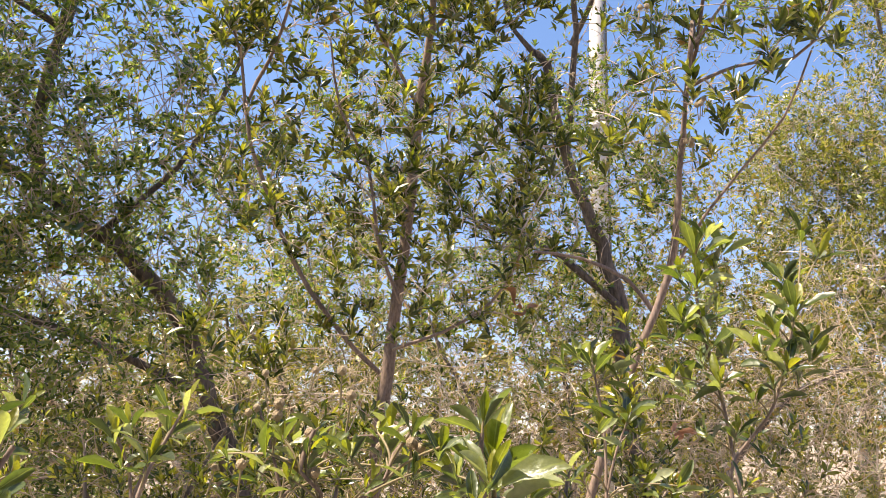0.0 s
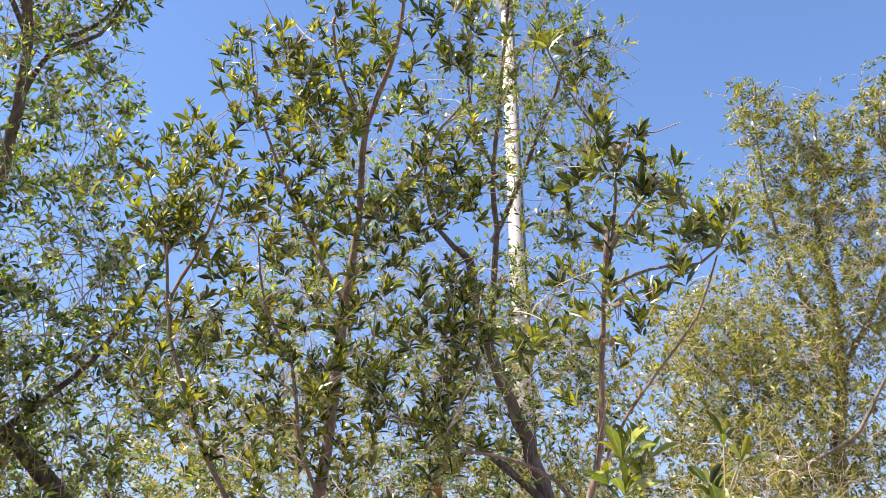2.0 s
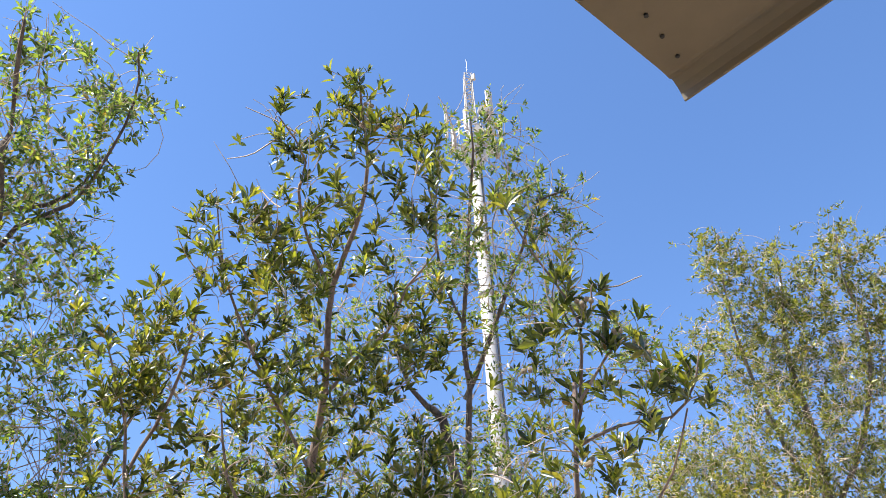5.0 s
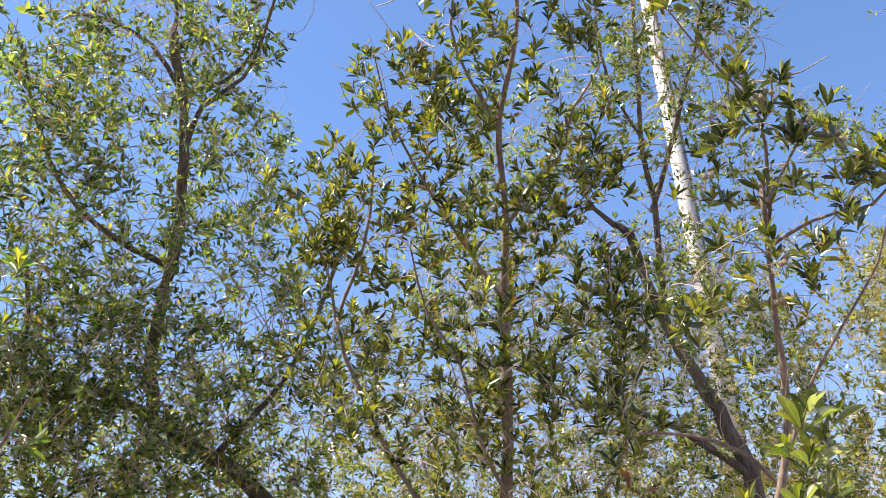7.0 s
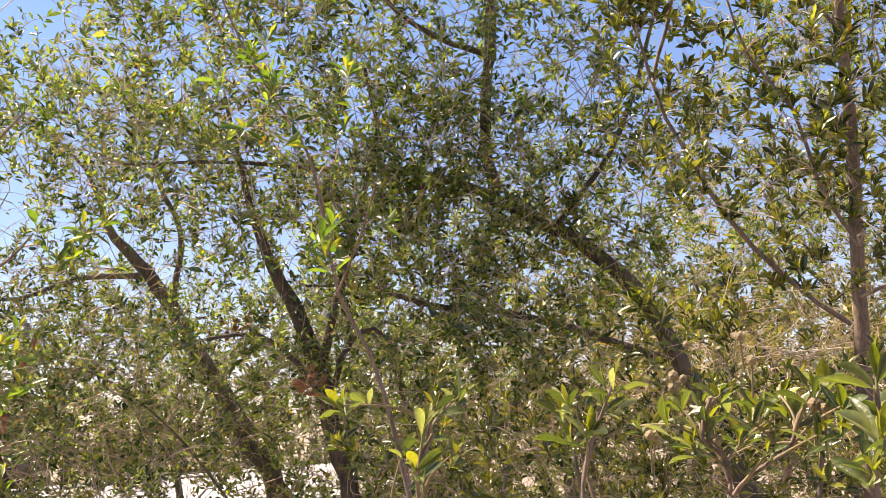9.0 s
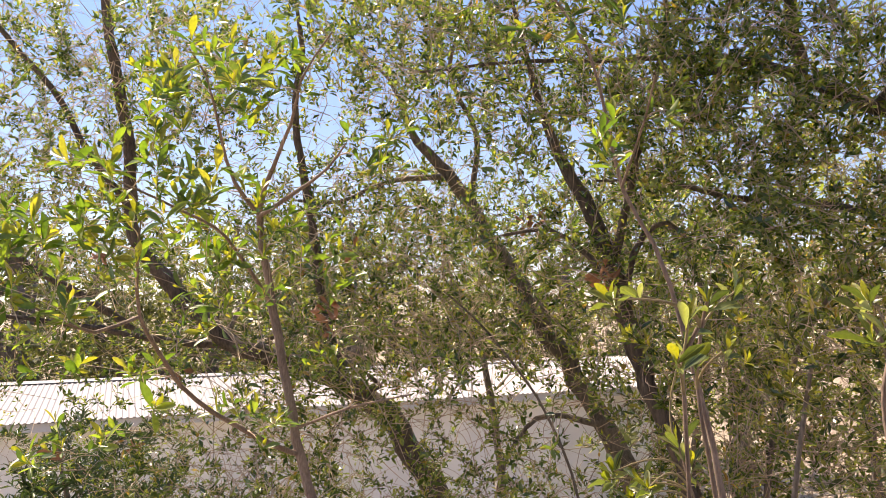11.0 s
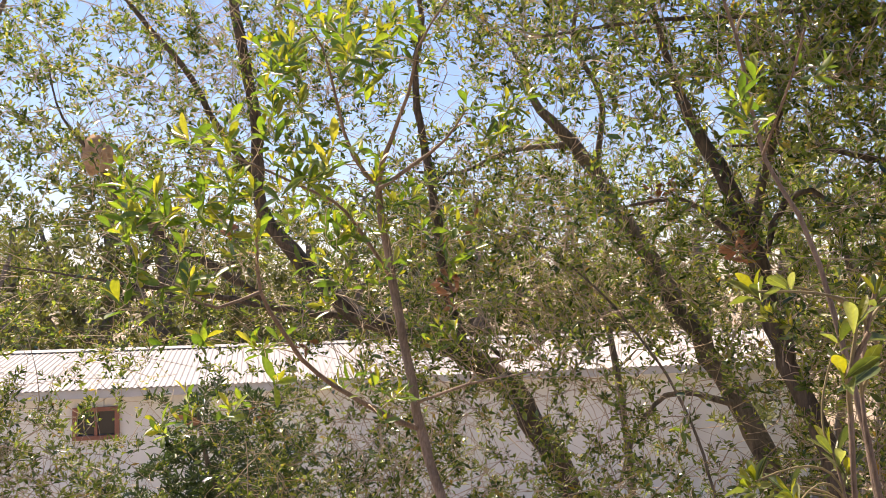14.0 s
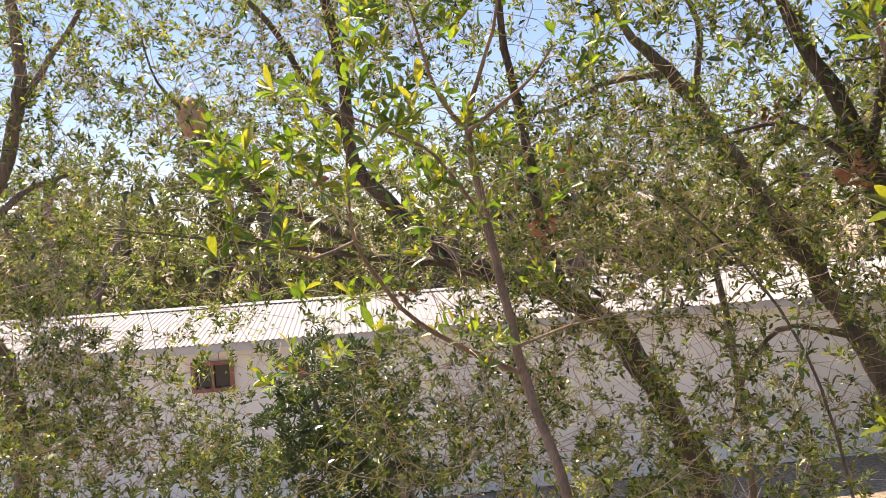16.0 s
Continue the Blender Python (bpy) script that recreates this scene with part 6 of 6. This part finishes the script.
def shed():
    """Local x runs along the eave, y to the back, from the front wall's near end."""
    ang = math.atan2(0.955, 0.296)
    L, depth, eave, ridge = 21.0, 5.4, 2.67, 3.05
    m0 = Matrix.Translation((-15.9, -7.2, 0)) @ Matrix.Rotation(ang, 4, "Z")
    root = tagged(empty("shed", m0.translation), "long low white shed with ribbed white metal roof", "shed")

    def boxed(name, mat, x0, x1, y0, y1, z0, z1, parent=None, label="", bevel=0.0):
        bm = bmesh.new()
        box(bm, (x1 - x0, y1 - y0, z1 - z0), m0 @ Matrix.Translation(((x0 + x1) / 2, (y0 + y1) / 2, (z0 + z1) / 2)), bevel)
        return part(name, bm, mat, parent or root, label)

    # front wall in panels, with the window's opening left free
    wx0, wx1, wz0, wz1 = 8.97, 9.49, 2.0, 2.35
    n = 18
    w = L / n
    boxed("plinth", WALL_PANEL, 0, L, -0.03, 0.25, 0, 0.25)
    for i in range(n):
        a0, a1 = i * w + 0.006, (i + 1) * w - 0.006
        if a0 < wx1 and a1 > wx0:
            boxed("wall_panel", WALL_PANEL, a0, a1, 0, 0.1, 0.25, wz0)
            boxed("wall_panel", WALL_PANEL, a0, a1, 0, 0.1, wz1, eave)
            if a0 < wx0:
                boxed("wall_panel", WALL_PANEL, a0, wx0, 0, 0.1, wz0, wz1)
            if a1 > wx1:
                boxed("wall_panel", WALL_PANEL, wx1, a1, 0, 0.1, wz0, wz1)
        else:
            boxed("wall_panel", WALL_PANEL, a0, a1, 0, 0.1, 0.25, eave)
    boxed("back_wall", WALL_PANEL, 0, L, depth - 0.1, depth, 0, eave)
    boxed("end_wall", WALL_PANEL, 0.0, 0.1, 0.104, depth - 0.104, 0, eave)
    boxed("end_wall", WALL_PANEL, L - 0.1, L, 0.104, depth - 0.104, 0, eave)
    win = boxed("window", FRAME_RED, wx0 - 0.06, wx1 + 0.06, -0.06, -0.004, wz1, wz1 + 0.06, None, "red-brown framed window")
    boxed("frame", FRAME_RED, wx0 - 0.06, wx0, -0.06, -0.004, wz0 - 0.06, wz1, win)
    boxed("frame", FRAME_RED, wx1, wx1 + 0.06, -0.06, -0.004, wz0 - 0.06, wz1, win)
    boxed("frame", FRAME_RED, wx0, wx1, -0.06, -0.004, wz0 - 0.06, wz0, win)
    boxed("mullion", FRAME_RED, (wx0 + wx1) / 2 - 0.02, (wx0 + wx1) / 2 + 0.02, -0.05, -0.004, wz0, wz1, win)
    boxed("pane", GLASS, wx0, (wx0 + wx1) / 2 - 0.022, 0.02, 0.03, wz0, wz1, win)
    boxed("pane", GLASS, (wx0 + wx1) / 2 + 0.022, wx1, 0.02, 0.03, wz0, wz1, win)
    boxed("fascia", TRIM, -0.1, L + 0.1, -0.30, -0.26, eave - 0.10, eave + 0.02)
    boxed("soffit", TRIM, 0, L, -0.255, -0.004, eave - 0.02, eave + 0.0)
    # ribbed sheets, one after another along each slope
    pitch, rib = 0.088, 0.013
    per = 12
    for back in (False, True):
        y_low, y_high = (-0.34, depth / 2 - 0.01) if not back else (depth + 0.34, depth / 2 + 0.01)
        k = 0
        x = -0.15
        while x < L + 0.1:
            prof = []
            for i in range(per):
                for dx, dz in ((0.0, 0.0), (0.036, 0.0), (0.052, rib), (0.072, rib)):
                    prof.append((x + i * pitch + dx, dz))
            prof.append((x + per * pitch - 0.0005, 0.0))
            v, f = [], []
            for px, dz in prof:
                v.append(m0 @ Vector((px, y_low, eave + 0.03 + dz)))
                v.append(m0 @ Vector((px, y_high, ridge + 0.03 + dz)))
            for px, dz in prof:
                v.append(m0 @ Vector((px, y_low, eave + 0.022 + dz)))
                v.append(m0 @ Vector((px, y_high, ridge + 0.022 + dz)))
            q = len(prof)
            for i in range(q - 1):
                f.append((2 * i, 2 * i + 2, 2 * i + 3, 2 * i + 1))
                f.append((2 * q + 2 * i, 2 * q + 2 * i + 1, 2 * q + 2 * i + 3, 2 * q + 2 * i + 2))
                f.append((2 * i, 2 * q + 2 * i, 2 * q + 2 * i + 2, 2 * i + 2))
            mesh_object("roof_sheet", [tuple(p) for p in v], f, [ROOF_METAL], root)
            x += per * pitch
            k += 1
    bm = bmesh.new()
    for s in (-1, 1):
        t = math.atan2(ridge - eave, depth / 2 + 0.34)
        box(bm, (L + 0.3, 0.26, 0.006), m0 @ Matrix.Translation((L / 2, depth / 2 + s * 0.12, ridge + 0.058 - 0.12 * math.tan(t))) @ Matrix.Rotation(-s * t, 4, "X"))
    part("ridge_cap", bm, ROOF_METAL, root)


shed()

# ---- the terrace's roof corner above, and the plain wall behind ----
EAVE_BROWN = plain_material("brown_painted_sheet", (0.215, 0.170, 0.112), 0.55, 0.0, spread=0.10, scale=6.0)
HOUSE_WALL = plain_material("plastered_wall", (0.55, 0.50, 0.43), 0.9, spread=0.08, scale=2.0, relief=0.4)


def terrace_roof():
    """Local x runs along the lipped edge, y inwards; the corner is the origin."""
    c = Vector((0.55, 0.85, 5.0))
    ex = Vector((0.57, -0.82, 0)).normalized()
    ey = Vector((-ex.y, ex.x, 0))
    if ey.dot(Vector((-0.74, -0.67, 0))) < 0:
        ey = -ey
    root = tagged(empty("roof_overhang", c), "brown painted sheet-metal roof overhang with a turned-down lip", "roof")
    # profile across the edge: lip bottom, curve up, small ledge, flat soffit
    prof = [(0.000, 0.000), (0.003, 0.012), (0.010, 0.024), (0.019, 0.033), (0.026, 0.037), (0.027, 0.030), (0.033, 0.030), (0.037, 0.032), (0.060, 0.034), (0.30, 0.036), (2.4, 0.05)]
    top = [(2.4, 0.12), (0.04, 0.075), (-0.004, 0.05), (-0.004, 0.0)]
    ring = prof + top
    L = 3.4
    # the short end is turned square across
    bm = bmesh.new()
    rows = []
    for x in (0.0, 0.004, L):
        rows.append([bm.verts.new(c + ex * x + ey * y + Vector((0, 0, z))) for y, z in ring])
    for a, b in zip(rows, rows[1:]):
        for i in range(len(ring)):
            j = (i + 1) % len(ring)
            bm.faces.new((a[i], b[i], b[j], a[j]))
    bm.faces.new(rows[0])
    bm.faces.new(rows[-1][::-1])
    bmesh.ops.recalc_face_normals(bm, faces=bm.faces)
    part("roof_sheet", bm, EAVE_BROWN, root)
    # black discs for the sheet's small holes, the dark inside put into colour
    for k in range(3):
        bm = bmesh.new()
        p = c + ex * (0.035 + 0.008 * k) + ey * (0.055 + 0.05 * k) + Vector((0, 0, 0.034))
        rod(bm, p - Vector((0, 0, 0.003)), p + Vector((0, 0, 0.004)), 0.0035, sides=8)
        part("hole_disc", bm, CABLE_AND_HOLE, root)


terrace_roof()


def house():
    ang = math.atan2(-0.82, 0.57)
    m = Matrix.Translation((-0.45, -1.6, 0)) @ Matrix.Rotation(ang, 4, "Z")
    bm = bmesh.new()
    box(bm, (5.0, 2.2, 0.2), Matrix.Translation((0.27, -0.73, 2.38)) @ Matrix.Rotation(ang + math.pi / 2, 4, "Z"), 0.01)
    tagged(part("terrace_floor", bm, CONCRETE, None), "plain concrete terrace floor slab", "floor", kind="structure")
    bm = bmesh.new()
    box(bm, (6.0, 0.2, 5.6), Matrix.Translation((0.6, -2.6, 2.8)) @ Matrix.Rotation(-0.75, 4, "Z"), 0.01)
    tagged(part("house_wall", bm, HOUSE_WALL, None), "plain plastered house wall behind the terrace", "wall", kind="structure")


house()


# ---- belt of trees in the distance ----
def far_trees():
    rng = random.Random(7)
    base = grow("distant_tree", "distant hazy green tree beyond the shed", "tree",
                [[(0, 0, -0.05, 0.22), (0.1, 0, 1.6, 0.18), (0.0, 0.2, 3.2, 0.12), (0.3, 0.1, 4.8, 0.06)], [(0.05, 0, 1.8, 0.12), (1.0, 0.4, 3.2, 0.07), (1.6, 0.5, 4.2, 0.03)],
                 [(0.05, 0, 1.6, 0.12), (-1.0, -0.3, 3.0, 0.07), (-1.5, -0.5, 4.0, 0.03)]],
                [(0, 0, 4.6, 1.5, 1.3, 100), (1.5, 0.4, 3.8, 1.2, 1.1, 70), (-1.4, -0.4, 3.6, 1.2, 1.1, 70), (0.3, -0.8, 2.6, 1.6, 0.9, 70), (0.2, 0.9, 2.0, 1.5, 1.2, 70), (1.2, -0.6, 1.2, 1.4, 0.9, 60), (-1.2, 0.5, 1.2, 1.4, 0.9, 60)],
                0.20, 40, (LEAF_FAR, LEAF_FAR), BARK_GREY, TWIG, 3, (5, 8), 0.36, 0.05, 0.12, 0.006, step=0.5, side_leaves=0.1, group="distant trees", fill=0.85, spurs=(1, 3), tuft=0.4)
    place = lambda az, r, s, turn: Matrix.Translation((-math.sin(radians(az)) * r, math.cos(radians(az)) * r, 0)) @ Matrix.Rotation(turn, 4, "Z") @ Matrix.Diagonal((s, s, s * rng.uniform(0.85, 1.1), 1))
    spots = []
    for i in range(17):
        spots.append((104 - i * 4.1 + rng.uniform(-1, 1), rng.uniform(20, 26), rng.uniform(1.15, 1.45)))
    for i in range(8):
        spots.append((102 - i * 6.0 + rng.uniform(-1.5, 1.5), rng.uniform(29, 33), rng.uniform(1.2, 1.4)))
    for i in range(9):
        spots.append((33 - i * 8.5 + rng.uniform(-2, 2), rng.uniform(13, 19), rng.uniform(0.95, 1.25)))
    base.matrix_world = place(*spots[0], 0.3)
    for az, r, s in spots[1:]:
        ob = copy_thing(base, place(az, r, 1.0, rng.uniform(0, 6.28)))
        ob.scale = (s, s, s * rng.uniform(0.8, 1.15))


far_trees()


# ---- small things ----
def pods():
    """Clustered seed heads in the slender tree."""
    rng = np.random.default_rng(8)
    for x, y, z in POD_SPOTS:
        for k in range(3):
            seed_head(PODDED, Vector((x, y, z)) + Vector(rng.uniform(-0.016, 0.016, 3).tolist()), 0.0072, rng)


pods()


def dry_leaves():
    """Curled dead leaves caught in the twigs."""
    rng = np.random.default_rng(9)
    for x, y, z in DRY_SPOTS:
        root = tagged(empty("dead_leaf_tuft", (x, y, z)), "tuft of curled rust-brown dead leaves caught on twigs", "dead leaves", "dead leaf tufts")
        for k in range(5):
            sv, sf = SHAPES[2]
            v = sv * [0.42, 1.0, 2.4]
            v[:, 2] += 0.18 * np.sin(v[:, 1] * 5 + k)
            s = rng.uniform(0.045, 0.075)
            m = Matrix.Translation(Vector((x, y, z)) + Vector(rng.uniform(-0.03, 0.03, 3).tolist())) @ Euler(rng.uniform(-3.1, 3.1, 3).tolist()).to_matrix().to_4x4()
            mesh_object("dead_leaf", [tuple(m @ (Vector(p.tolist()) * s)) for p in v], sf.tolist(), [DRY], root, smooth=True)


dry_leaves()


def cut_twig():
    path = spline(CUT_TWIG, 0.015)
    path[:, :3] += np.random.default_rng(4).standard_normal((len(path), 3)) * 0.0006
    v, f = tube(path, 12, 0.05, np.random.default_rng(4))
    f = f.tolist() + [list(range(len(v) - 12, len(v)))]
    ob = mesh_object("cut_branch", v.tolist(), f, [BARK_PINK], None, smooth=True)
    tagged(ob, "pinkish cut-off branch stub by the terrace", "branch")


cut_twig()


def nest():
    """Brown papery bag caught on a limb."""
    root = tagged(empty("hanging_nest", (-5.79, 0.74, 4.96)), "brown papery nest wrapped round a branch", "nest")
    bm = bmesh.new()
    bmesh.ops.create_icosphere(bm, subdivisions=4, radius=1.0)
    for v in bm.verts:
        d = v.co.copy()
        k = 1 + 0.28 * noise.noise(d * 1.6) + 0.10 * noise.noise(d * 6.0)
        v.co = Vector((d.x * 0.095 * k, d.y * 0.092 * k, d.z * 0.125 * k)) + Vector((-5.79, 0.74, 4.96))
    for f in bm.faces:
        f.smooth = True
    part("bag", bm, NEST_PAPER, root)


NEST_PAPER = plain_material("papery_brown", (0.58, 0.38, 0.27), 0.9, spread=0.35, scale=22.0, relief=0.8, dist=0.01)
nest()


def cloth():
    """A grey cloth hung over the low branches."""
    top = Vector(CLOTH_TOP)
    side = Vector((0.42, 0.90, 0)).normalized()
    out = Vector((0.90, -0.42, 0))
    nu, nv = 28, 36
    v, f = [], []
    for i in range(nu + 1):
        u = i / nu
        for j in range(nv + 1):
            w = j / nv
            width = 0.16 + 0.34 * w
            fold = 0.035 * math.sin(u * 19 + 2.2 * w) * (0.25 + w) + 0.02 * noise.noise((u * 5, w * 3, 1.3))
            drop = w * 1.05 + 0.30 * (1 - u) ** 1.3 * (1 - 0.6 * w)
            v.append(tuple(top + side * ((u - 0.8) * width) - Vector((0, 0, drop)) + out * fold))
    for i in range(nu):
        for j in range(nv):
            a = i * (nv + 1) + j
            f.append((a, a + nv + 1, a + nv + 2, a + 1))
    ob = mesh_object("hanging_cloth", v, f, [CLOTH], None, smooth=True)
    sol = ob.modifiers.new("thick", "SOLIDIFY")
    sol.thickness = 0.006
    tagged(ob, "faded grey cloth hanging in folds over low branches", "cloth")


CLOTH = plain_material("faded_grey_cloth", (0.30, 0.27, 0.27), 0.9, spread=0.18, scale=9.0, relief=0.3)
cloth()
